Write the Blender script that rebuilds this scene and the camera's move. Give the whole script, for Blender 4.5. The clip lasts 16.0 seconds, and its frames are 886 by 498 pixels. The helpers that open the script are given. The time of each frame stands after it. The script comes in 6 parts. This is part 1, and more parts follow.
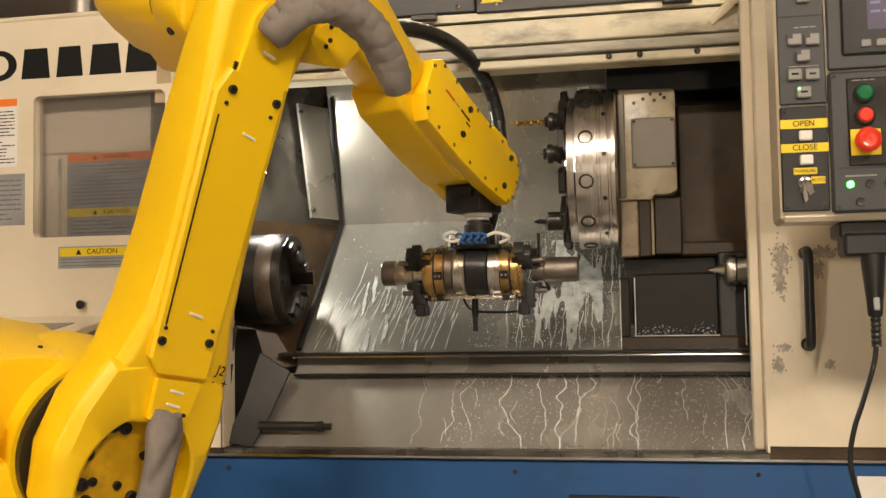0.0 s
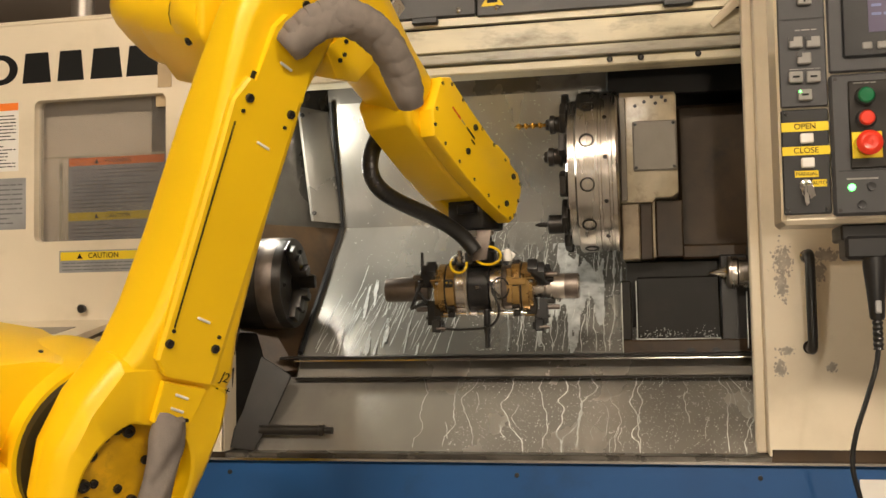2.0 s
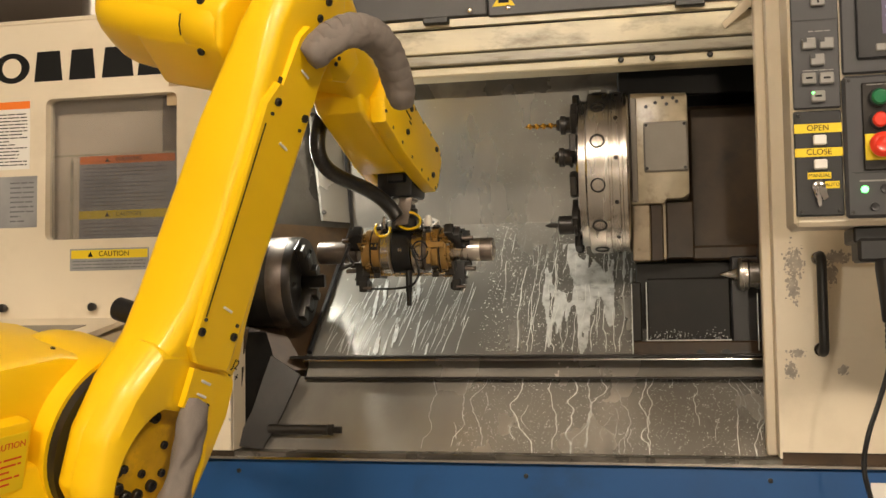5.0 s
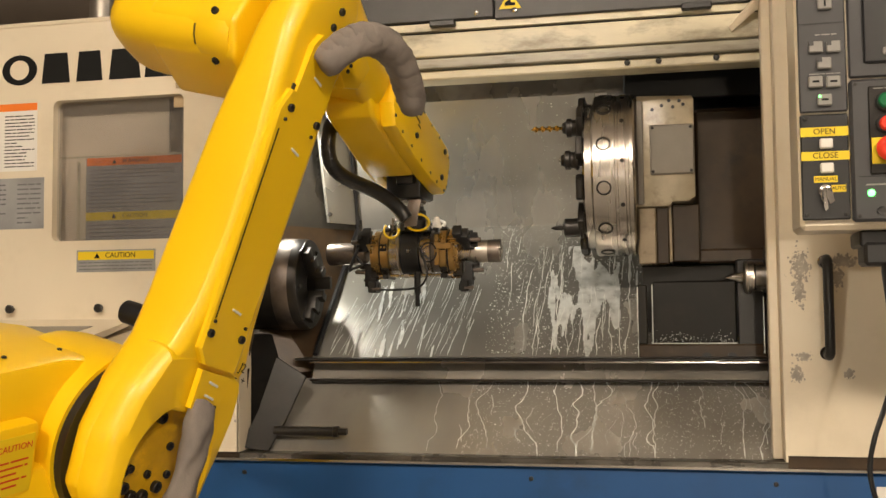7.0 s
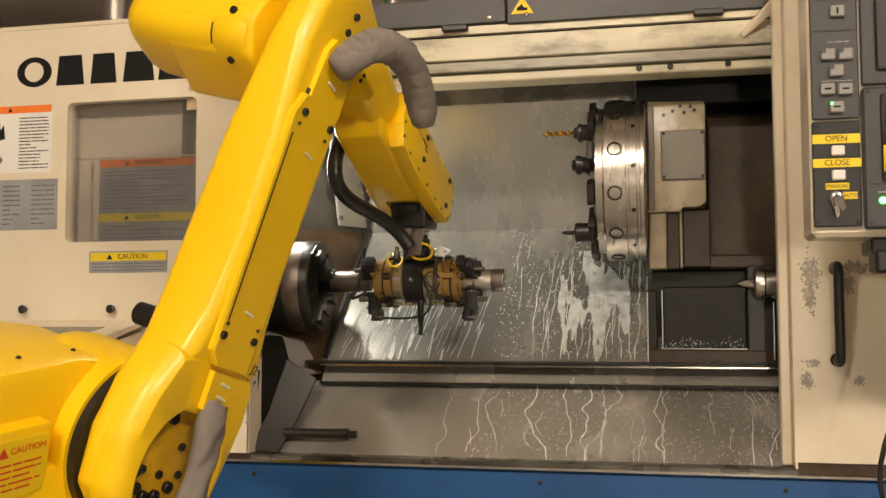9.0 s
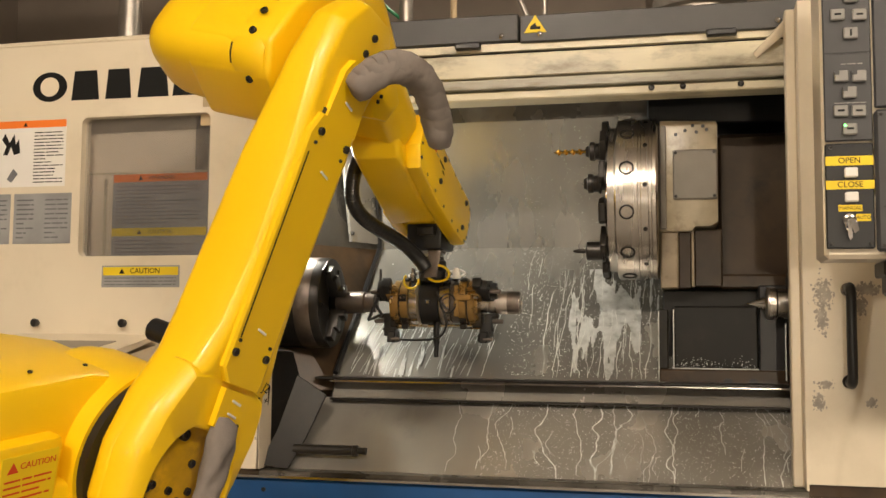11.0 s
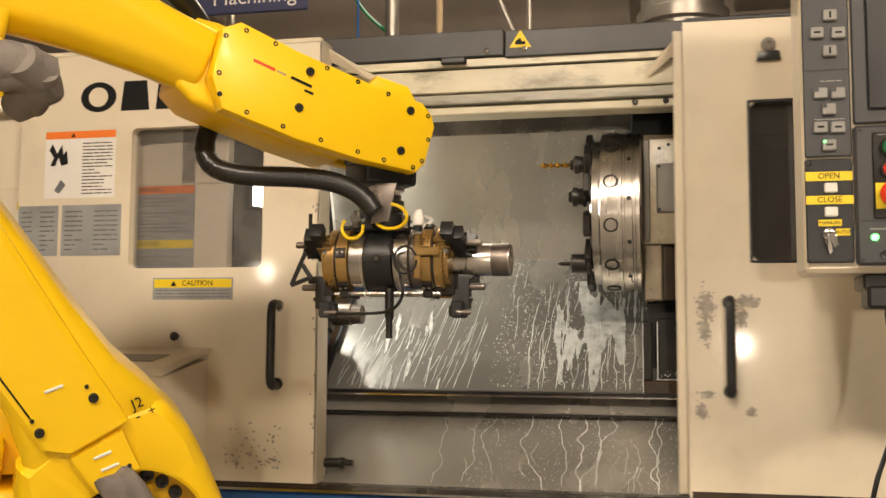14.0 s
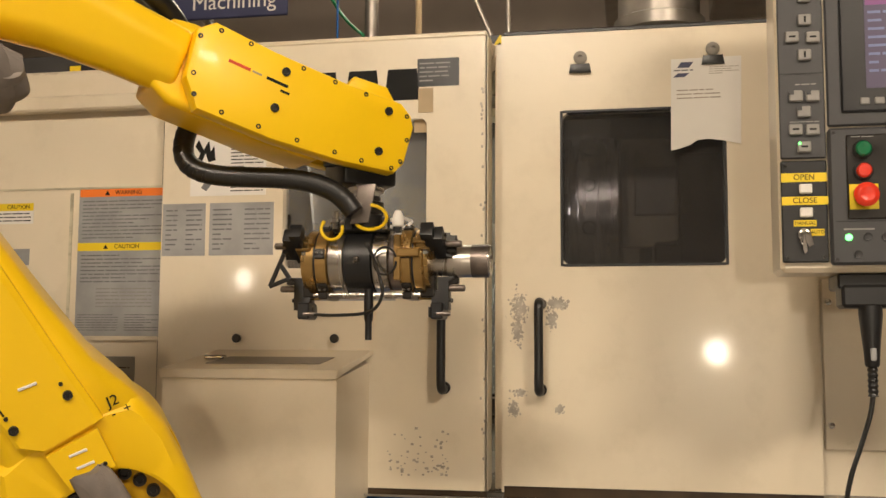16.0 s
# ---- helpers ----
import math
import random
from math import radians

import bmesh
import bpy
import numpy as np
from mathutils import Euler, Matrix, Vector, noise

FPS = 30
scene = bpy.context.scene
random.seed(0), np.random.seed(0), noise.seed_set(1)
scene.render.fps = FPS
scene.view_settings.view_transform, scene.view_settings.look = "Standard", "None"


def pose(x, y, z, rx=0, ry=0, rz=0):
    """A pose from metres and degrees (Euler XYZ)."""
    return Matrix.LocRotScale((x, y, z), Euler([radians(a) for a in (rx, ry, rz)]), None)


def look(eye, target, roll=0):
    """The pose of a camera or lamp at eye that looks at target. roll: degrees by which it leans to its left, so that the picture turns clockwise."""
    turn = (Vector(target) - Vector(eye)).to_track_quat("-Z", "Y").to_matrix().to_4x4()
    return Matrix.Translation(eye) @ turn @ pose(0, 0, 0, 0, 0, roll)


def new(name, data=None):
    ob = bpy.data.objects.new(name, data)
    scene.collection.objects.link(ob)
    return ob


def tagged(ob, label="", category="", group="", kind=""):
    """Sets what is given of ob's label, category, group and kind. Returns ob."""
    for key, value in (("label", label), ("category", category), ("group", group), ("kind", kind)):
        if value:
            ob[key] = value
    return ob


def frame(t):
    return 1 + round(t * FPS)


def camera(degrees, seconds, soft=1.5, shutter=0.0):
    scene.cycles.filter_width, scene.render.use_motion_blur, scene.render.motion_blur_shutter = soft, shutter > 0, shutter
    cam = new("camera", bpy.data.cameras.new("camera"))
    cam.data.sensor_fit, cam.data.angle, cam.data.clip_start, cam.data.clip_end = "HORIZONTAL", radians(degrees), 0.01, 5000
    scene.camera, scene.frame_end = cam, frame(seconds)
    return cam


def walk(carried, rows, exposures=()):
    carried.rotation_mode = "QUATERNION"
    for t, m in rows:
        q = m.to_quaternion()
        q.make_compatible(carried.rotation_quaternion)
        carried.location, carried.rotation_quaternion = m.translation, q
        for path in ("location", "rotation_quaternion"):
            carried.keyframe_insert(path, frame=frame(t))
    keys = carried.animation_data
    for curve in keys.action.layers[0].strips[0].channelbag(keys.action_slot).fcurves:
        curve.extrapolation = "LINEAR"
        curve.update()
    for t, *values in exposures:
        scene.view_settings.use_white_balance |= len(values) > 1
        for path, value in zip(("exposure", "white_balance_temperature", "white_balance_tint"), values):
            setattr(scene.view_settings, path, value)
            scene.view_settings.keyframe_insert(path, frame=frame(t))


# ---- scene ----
cam = camera(46.9, 16.0, shutter=0.5)
PATH = [
    (0, (-0.0079, -2.5580, 0.9804), (-0.3105, -1.0096, 1.0712), -1.00),
    (0.5, (-0.0047, -2.5509, 0.9820), (-0.3097, -1.0033, 1.0720), -1.00),
    (1, (-0.0063, -2.5517, 0.9836), (-0.3105, -1.0041, 1.0744), -1.00),
    (1.5, (-0.0071, -2.5509, 0.9828), (-0.3105, -1.0033, 1.0760), -1.00),
    (2, (-0.0055, -2.5549, 0.9828), (-0.3113, -1.0080, 1.0776), -1.10),
    (2.5, (-0.0095, -2.5596, 0.9812), (-0.3160, -1.0128, 1.0776), -1.00),
    (3, (-0.0103, -2.5612, 0.9796), (-0.3184, -1.0136, 1.0728), -1.20),
    (3.5, (-0.0071, -2.5485, 0.9820), (-0.3215, -1.0025, 1.0744), -1.00),
    (4, (-0.0103, -2.5509, 0.9820), (-0.3247, -1.0057, 1.0768), -0.90),
    (6.5, (-0.0111, -2.5549, 0.9843), (-0.3365, -1.0120, 1.0799), -0.60),
    (7, (-0.0111, -2.5556, 0.9843), (-0.3373, -1.0136, 1.0823), -0.60),
    (7.5, (-0.0134, -2.5556, 0.9828), (-0.3413, -1.0136, 1.0791), -0.40),
    (8, (-0.0134, -2.5572, 0.9843), (-0.3492, -1.0167, 1.0839), -0.30),
    (10.5, (-0.0174, -2.5738, 0.9867), (-0.3618, -1.0357, 1.0941), 0.10),
    (11, (-0.0166, -2.5683, 0.9922), (-0.3713, -1.0333, 1.1179), 0.40),
    (11.5, (-0.0134, -2.5675, 0.9946), (-0.3721, -1.0341, 1.1218), 0.40),
    (12, (-0.0158, -2.5715, 0.9922), (-0.3737, -1.0381, 1.1194), 0.30),
    (12.5, (-0.0134, -2.5604, 0.9970), (-0.3752, -1.0278, 1.1265), 0.40),
    (13, (-0.0095, -2.5612, 0.9978), (-0.3705, -1.0294, 1.1352), 0.40),
    (13.5, (-0.0126, -2.5683, 0.9993), (-0.3602, -1.0333, 1.1368), 0.30),
    (14, (-0.0134, -2.5888, 1.0001), (-0.3460, -1.0507, 1.1400), 0.30),
    (14.5, (-0.0079, -2.6054, 0.9978), (-0.3247, -1.0641, 1.1439), 0.10),
    (15, (-0.0103, -2.6086, 1.0009), (-0.3200, -1.0657, 1.1439), -0.00),
    (15.5, (-0.0126, -2.6023, 0.9859), (-0.3168, -1.0594, 1.1384), 0.20),
    (16, (-0.0205, -2.6070, 0.9788), (-0.3168, -1.0626, 1.1337), 0.30),
]
walk(cam, [(t, look(eye, target, roll)) for t, eye, target, roll in PATH], exposures=[(0.0, 0.02), (13.0, 0.03), (14.5, 0.12), (15.3, -0.08), (16.0, -0.17)])

# ---------------------------------------------------------------- light
world = bpy.data.worlds.new("hall_air")
scene.world = world
world.use_nodes = True
world.node_tree.nodes["Background"].inputs[0].default_value = (1.0, 0.90, 0.76, 1)
world.node_tree.nodes["Background"].inputs[1].default_value = 0.50
scene.view_settings.exposure = 0.0


# ---------------------------------------------------------------- materials
def mat(name, col, rough=0.5, metal=0.0, vary=0.15, scale=8.0, bump=0.05, fine=120.0, rvar=0.12, spec=0.5, coat=0.0, dirt=None, dirt_amount=0.0, dirt_scale=3.0, stretch=(1, 1, 1)):
    """A surface with two scales of variation: broad stains and fine grain."""
    m = bpy.data.materials.new(name)
    m.use_nodes = True
    nt = m.node_tree
    n, l = nt.nodes, nt.links
    b = n["Principled BSDF"]
    tc = n.new("ShaderNodeTexCoord")
    mp = n.new("ShaderNodeMapping")
    mp.inputs["Scale"].default_value = stretch
    l.new(tc.outputs["Object"], mp.inputs["Vector"])
    big = n.new("ShaderNodeTexNoise")
    big.inputs["Scale"].default_value = scale
    big.inputs["Detail"].default_value = 6
    l.new(mp.outputs[0], big.inputs["Vector"])
    small = n.new("ShaderNodeTexNoise")
    small.inputs["Scale"].default_value = fine
    small.inputs["Detail"].default_value = 3
    l.new(mp.outputs[0], small.inputs["Vector"])
    ramp = n.new("ShaderNodeValToRGB")
    ramp.color_ramp.elements[0].position, ramp.color_ramp.elements[1].position = 0.3, 0.7
    lo, hi = [max(0, c * (1 - vary)) for c in col], [min(1, c * (1 + vary * 0.6)) for c in col]
    ramp.color_ramp.elements[0].color, ramp.color_ramp.elements[1].color = (*lo, 1), (*hi, 1)
    l.new(big.outputs["Fac"], ramp.inputs["Fac"])
    out = ramp.outputs["Color"]
    if dirt:
        dn = n.new("ShaderNodeTexNoise")
        dn.inputs["Scale"].default_value, dn.inputs["Detail"].default_value = dirt_scale, 9
        dn.inputs["Roughness"].default_value = 0.65
        l.new(mp.outputs[0], dn.inputs["Vector"])
        dr = n.new("ShaderNodeValToRGB")
        dr.color_ramp.elements[0].position, dr.color_ramp.elements[1].position = 0.52, 0.72
        dr.color_ramp.elements[0].color, dr.color_ramp.elements[1].color = (0, 0, 0, 1), (dirt_amount,) * 3 + (1,)
        l.new(dn.outputs["Fac"], dr.inputs["Fac"])
        mx = n.new("ShaderNodeMixRGB")
        mx.inputs["Color2"].default_value = (*dirt, 1)
        l.new(dr.outputs["Color"], mx.inputs["Fac"])
        l.new(out, mx.inputs["Color1"])
        out = mx.outputs["Color"]
    l.new(out, b.inputs["Base Color"])
    rm = n.new("ShaderNodeMapRange")
    rm.inputs["To Min"].default_value, rm.inputs["To Max"].default_value = max(0.02, rough - rvar), min(1, rough + rvar)
    l.new(big.outputs["Fac"], rm.inputs["Value"])
    l.new(rm.outputs[0], b.inputs["Roughness"])
    b.inputs["Metallic"].default_value = metal
    b.inputs["Specular IOR Level"].default_value = spec
    b.inputs["Coat Weight"].default_value = coat
    b.inputs["Coat Roughness"].default_value = 0.08
    if bump:
        bp = n.new("ShaderNodeBump")
        bp.inputs["Strength"].default_value, bp.inputs["Distance"].default_value = bump, 0.004
        l.new(small.outputs["Fac"], bp.inputs["Height"])
        l.new(bp.outputs[0], b.inputs["Normal"])
    return m


def glow(name, col, strength):
    m = bpy.data.materials.new(name)
    m.use_nodes = True
    b = m.node_tree.nodes["Principled BSDF"]
    b.inputs["Base Color"].default_value = (*col, 1)
    b.inputs["Emission Color"].default_value = (*col, 1)
    b.inputs["Emission Strength"].default_value = strength
    return m


def glass(name, col, rough=0.05, haze_low=0.1, haze_high=0.3):
    """A thin tinted pane; its grey haze paints reflection along with coolant film."""
    m = bpy.data.materials.new(name)
    m.use_nodes = True
    n, l = m.node_tree.nodes, m.node_tree.links
    n.remove(n["Principled BSDF"])
    tr, gl, mix, fr = n.new("ShaderNodeBsdfTransparent"), n.new("ShaderNodeBsdfGlossy"), n.new("ShaderNodeMixShader"), n.new("ShaderNodeFresnel")
    tr.inputs[0].default_value = (*col, 1)
    gl.inputs["Roughness"].default_value = rough
    fr.inputs["IOR"].default_value = 1.5
    l.new(fr.outputs[0], mix.inputs[0])
    l.new(tr.outputs[0], mix.inputs[1])
    l.new(gl.outputs[0], mix.inputs[2])
    haze, blend, noi, amount = n.new("ShaderNodeBsdfDiffuse"), n.new("ShaderNodeMixShader"), n.new("ShaderNodeTexNoise"), n.new("ShaderNodeMapRange")
    haze.inputs[0].default_value = (0.34, 0.33, 0.31, 1)
    noi.inputs["Scale"].default_value, noi.inputs["Detail"].default_value = 7, 8
    amount.inputs["To Min"].default_value, amount.inputs["To Max"].default_value = haze_low, haze_high
    l.new(noi.outputs["Fac"], amount.inputs["Value"])
    l.new(amount.outputs[0], blend.inputs[0])
    l.new(mix.outputs[0], blend.inputs[1])
    l.new(haze.outputs[0], blend.inputs[2])
    l.new(blend.outputs[0], n["Material Output"].inputs["Surface"])
    return m


CREAM = mat("cream_enamel", (0.74, 0.65, 0.50), 0.30, vary=0.07, scale=2.2, bump=0.04, fine=260, rvar=0.08, coat=0.18, dirt=(0.42, 0.34, 0.22), dirt_amount=0.22, dirt_scale=5)
CREAM_WORN = mat("cream_enamel_oily", (0.63, 0.57, 0.41), 0.34, vary=0.2, scale=6, bump=0.08, fine=160, dirt=(0.09, 0.07, 0.045), dirt_amount=0.75, dirt_scale=8, stretch=(0.6, 1, 1.6))
GRIME = mat("wet_grimy_enamel", (0.42, 0.39, 0.31), 0.3, vary=0.3, scale=5, bump=0.08, fine=80, dirt=(0.06, 0.055, 0.04), dirt_amount=0.85, dirt_scale=9, stretch=(0.35, 1, 2))
YELLOW = mat("yellow_robot_paint", (0.93, 0.59, 0.004), 0.38, vary=0.06, scale=3, bump=0.05, fine=350, rvar=0.07, coat=0.1)
CARRIER = mat("oil_stained_cream", (0.50, 0.425, 0.295), 0.32, vary=0.3, scale=9, bump=0.06, fine=120, dirt=(0.09, 0.065, 0.04), dirt_amount=0.8, dirt_scale=14)
# deeper orange than the arm: recess shade put into the colour, plus dirt
YELLOW_WELL = mat("yellow_paint_shaded_dirty", (0.70, 0.40, 0.01), 0.4, vary=0.25, scale=14, bump=0.06, fine=200, dirt=(0.16, 0.09, 0.01), dirt_amount=0.6, dirt_scale=16)
BLUE = mat("blue_base_paint", (0.010, 0.075, 0.235), 0.4, vary=0.15, scale=4, bump=0.05, dirt=(0.01, 0.03, 0.07), dirt_amount=0.5)
BLACK = mat("black_plastic", (0.012, 0.012, 0.013), 0.38, vary=0.3, scale=12, bump=0.06)
BLACK_STEEL = mat("black_oxide_steel", (0.028, 0.025, 0.022), 0.34, metal=0.4, vary=0.4, scale=20, bump=0.1)
RUBBER = mat("black_hose_rubber", (0.014, 0.014, 0.014), 0.32, vary=0.3, scale=30, bump=0.05)
RAIL = mat("dark_grey_rail", (0.045, 0.043, 0.042), 0.45, vary=0.25, scale=6, bump=0.06, dirt=(0.12, 0.1, 0.07), dirt_amount=0.3)
PANEL = mat("charcoal_panel", (0.045, 0.045, 0.048), 0.5, vary=0.12, scale=14, bump=0.1, fine=500)
STEEL = mat("wet_stainless", (0.43, 0.42, 0.39), 0.26, metal=0.68, vary=0.14, scale=2.2, bump=0.03, fine=45, rvar=0.06, stretch=(2.5, 1, 1), dirt=(0.24, 0.23, 0.21), dirt_amount=0.4, dirt_scale=1.8)
# the dark mask paints blurred dark reflections as well as oil patches
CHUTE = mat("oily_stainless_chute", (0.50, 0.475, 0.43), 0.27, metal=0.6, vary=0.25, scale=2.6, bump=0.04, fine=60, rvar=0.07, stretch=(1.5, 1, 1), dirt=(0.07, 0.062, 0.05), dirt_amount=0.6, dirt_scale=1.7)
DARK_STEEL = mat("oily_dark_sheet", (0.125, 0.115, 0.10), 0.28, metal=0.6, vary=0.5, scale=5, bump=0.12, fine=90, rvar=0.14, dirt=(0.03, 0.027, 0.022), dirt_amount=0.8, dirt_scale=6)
CHROME = mat("polished_steel", (0.62, 0.60, 0.57), 0.16, metal=1.0, vary=0.15, scale=20, bump=0.03, rvar=0.07)
TURNED = mat("turned_steel", (0.55, 0.51, 0.46), 0.27, metal=1.0, vary=0.12, scale=3, bump=0.03, fine=30, rvar=0.05, stretch=(9, 1, 1))
# near-black colour stands in for shade behind the door and header
SHADE_BLACK = mat("shade_black_sheet", (0.012, 0.011, 0.010), 0.42, vary=0.4, scale=9, bump=0.05, fine=70, spec=0.3, dirt=(0.035, 0.03, 0.022), dirt_amount=0.4, dirt_scale=7)
TAN = mat("oily_tan_paint", (0.34, 0.27, 0.175), 0.3, vary=0.3, scale=9, bump=0.08, dirt=(0.06, 0.045, 0.03), dirt_amount=0.7, dirt_scale=10)
RAW = mat("raw_bar_steel", (0.20, 0.17, 0.15), 0.4, metal=0.9, vary=0.3, scale=25, bump=0.1)
BRONZE = mat("bronze_anodised", (0.42, 0.27, 0.10), 0.28, metal=0.8, vary=0.25, scale=20, bump=0.05)
GOLD = mat("titanium_coated_drill", (0.75, 0.42, 0.07), 0.25, metal=0.9, vary=0.2, scale=60, bump=0.05)
# oily brown, taken darker so the colour holds the cabin's shade too
BROWN = mat("oily_shaded_housing", (0.055, 0.034, 0.018), 0.34, vary=0.6, scale=5, bump=0.03, spec=0.3, dirt=(0.015, 0.013, 0.01), dirt_amount=0.8, dirt_scale=8)
GREY_PLATE = mat("grey_cover_plate", (0.24, 0.215, 0.18), 0.4, vary=0.15, scale=9, bump=0.08)
FABRIC = mat("grey_fabric", (0.23, 0.20, 0.178), 0.8, vary=0.2, scale=20, bump=0.35, fine=420, coat=0.0, spec=0.2)
WHITE = mat("white_paper", (0.78, 0.75, 0.70), 0.6, vary=0.04, scale=8, bump=0.02)
SILVER_LABEL = mat("silver_label", (0.36, 0.36, 0.36), 0.45, metal=0.3, vary=0.2, scale=12, bump=0.03)
ORANGE_P = mat("orange_print", (0.85, 0.20, 0.02), 0.5, vary=0.05, bump=0)
YELLOW_P = mat("yellow_print", (0.82, 0.60, 0.01), 0.5, vary=0.05, bump=0)
INK = mat("black_print", (0.009, 0.009, 0.009), 0.6, vary=0.1, bump=0, spec=0.2)
GREY_INK = mat("grey_print", (0.16, 0.16, 0.17), 0.5, vary=0.2, bump=0)
RED_INK = mat("red_print", (0.65, 0.06, 0.01), 0.5, vary=0.1, bump=0)
KEY_GREY = mat("pale_grey_key", (0.27, 0.26, 0.245), 0.45, vary=0.1, bump=0.03)
GREEN_B = mat("green_button", (0.01, 0.16, 0.06), 0.25, vary=0.1, bump=0, coat=0.4)
RED_B = mat("red_button", (0.75, 0.04, 0.015), 0.3, vary=0.1, bump=0, coat=0.3)
LED = glow("green_led", (0.15, 1.0, 0.2), 4.0)
SCREEN = glow("screen_glow", (0.07, 0.055, 0.10), 0.25)
SCREEN_TXT = glow("screen_text", (0.16, 0.18, 0.34), 0.15)
SCREEN_TOP = glow("screen_title", (0.2, 0.06, 0.2), 0.15)
YELLOW_C = mat("yellow_cable", (0.80, 0.55, 0.01), 0.35, vary=0.1, bump=0.02)
BLUE_C = mat("blue_valve", (0.02, 0.12, 0.38), 0.35, vary=0.2, bump=0.02)
PANE = glass("smoked_pane", (0.74, 0.73, 0.74), 0.05, 0.04, 0.17)
PANE_DARK = glass("dark_pane", (0.38, 0.38, 0.41), 0.08, 0.02, 0.13)
FLOOR = mat("painted_concrete", (0.30, 0.28, 0.25), 0.45, vary=0.3, scale=1.5, bump=0.1)
WALL = mat("hall_wall_sheet", (0.40, 0.34, 0.28), 0.7, vary=0.15, scale=1.2, bump=0.05)
CEIL = mat("hall_ceiling_deck", (0.34, 0.29, 0.24), 0.75, vary=0.3, scale=0.9, bump=0.1, fine=30)
PIPE = mat("galvanised_pipe", (0.38, 0.35, 0.31), 0.4, metal=0.8, vary=0.25, scale=7, bump=0.05)
NAVY = mat("navy_sign", (0.035, 0.04, 0.10), 0.5, vary=0.1, bump=0.02)
STAIN = mat("bare_metal_scuff", (0.40, 0.35, 0.29), 0.55, vary=0.3, scale=40, bump=0)
FOAM = mat("dried_coolant", (0.70, 0.72, 0.69), 0.35, vary=0.25, scale=30, bump=0.15)
FILM = mat("coolant_film", (0.56, 0.58, 0.575), 0.3, vary=0.35, scale=35, bump=0.12, fine=90)
TAPE = mat("brown_tape", (0.45, 0.34, 0.2), 0.6, vary=0.2, bump=0.05)
LAMP_FACE = glow("lamp_face", (1.0, 0.90, 0.74), 9.0)
CABIN_FACE = glow("cabin_lamp_face", (1.0, 0.97, 0.88), 14.0)


# ---------------------------------------------------------------- mesh helpers
def add_box(bm, x0, x1, y0, y1, z0, z1, bevel=0.0, seg=1):
    r = bmesh.ops.create_cube(bm, size=1.0)
    vs = r["verts"]
    bmesh.ops.scale(bm, vec=(x1 - x0, y1 - y0, z1 - z0), verts=vs)
    bmesh.ops.translate(bm, vec=((x0 + x1) / 2, (y0 + y1) / 2, (z0 + z1) / 2), verts=vs)
    if bevel:
        es = list({e for v in vs for e in v.link_edges})
        bmesh.ops.bevel(bm, geom=es, offset=bevel, segments=seg, affect="EDGES", profile=0.5)


def box(x0, x1, y0, y1, z0, z1, bevel=0.0, seg=1):
    bm = bmesh.new()
    add_box(bm, x0, x1, y0, y1, z0, z1, bevel, seg)
    return bm


def turned(points, axis="z", seg=32, at=(0, 0, 0), closed=True):
    """A body of revolution from (radius, along) pairs."""
    bm = bmesh.new()
    add_turned(bm, points, axis, seg, at)
    return bm


def add_turned(bm, points, axis="z", seg=32, at=(0, 0, 0)):
    rings = []
    for r, h in points:
        ring = []
        for k in range(seg):
            a = 2 * math.pi * k / seg
            c, s = r * math.cos(a), r * math.sin(a)
            p = {"z": (c, s, h), "x": (h, c, s), "y": (s, h, c)}[axis]
            ring.append(bm.verts.new((p[0] + at[0], p[1] + at[1], p[2] + at[2])))
        rings.append(ring)
    for a, b in zip(rings, rings[1:]):
        for k in range(seg):
            bm.faces.new((a[k], a[(k + 1) % seg], b[(k + 1) % seg], b[k]))
    bm.faces.new(list(reversed(rings[0])))
    bm.faces.new(rings[-1])


def prism(outline, lo, hi, axes="xz", bevel=0.0):
    """An outline in two axes, pushed along the third from lo to hi."""
    bm = bmesh.new()
    third = ({"x", "y", "z"} - set(axes)).pop()

    def at(p, h):
        d = {axes[0]: p[0], axes[1]: p[1], third: h}
        return (d["x"], d["y"], d["z"])
    a = [bm.verts.new(at(p, lo)) for p in outline]
    b = [bm.verts.new(at(p, hi)) for p in outline]
    n = len(outline)
    f0 = bm.faces.new(a)
    f1 = bm.faces.new(list(reversed(b)))
    for k in range(n):
        bm.faces.new((a[k], b[k], b[(k + 1) % n], a[(k + 1) % n]))
    bmesh.ops.recalc_face_normals(bm, faces=bm.faces[:])
    if bevel:
        es = [e for e in bm.edges if any(f in (f0, f1) for f in e.link_faces)]
        bmesh.ops.bevel(bm, geom=es, offset=bevel, segments=2, affect="EDGES", profile=0.5)
    return bm


def loft(sections):
    """A skin over rings of equal length, closed at both ends."""
    bm = bmesh.new()
    rings = [[bm.verts.new(p) for p in s] for s in sections]
    n = len(rings[0])
    for a, b in zip(rings, rings[1:]):
        for k in range(n):
            bm.faces.new((a[k], a[(k + 1) % n], b[(k + 1) % n], b[k]))
    bm.faces.new(list(reversed(rings[0])))
    bm.faces.new(rings[-1])
    bmesh.ops.recalc_face_normals(bm, faces=bm.faces[:])
    return bm


def softened(bm, r, angle=22, seg=2):
    """Rounds the hard edges of a casting."""
    bmesh.ops.recalc_face_normals(bm, faces=bm.faces[:])
    es = [e for e in bm.edges if len(e.link_faces) == 2 and e.calc_face_angle(0) > radians(angle)]
    bmesh.ops.bevel(bm, geom=es, offset=r, segments=seg, affect="EDGES", profile=0.5, clamp_overlap=True)
    return bm


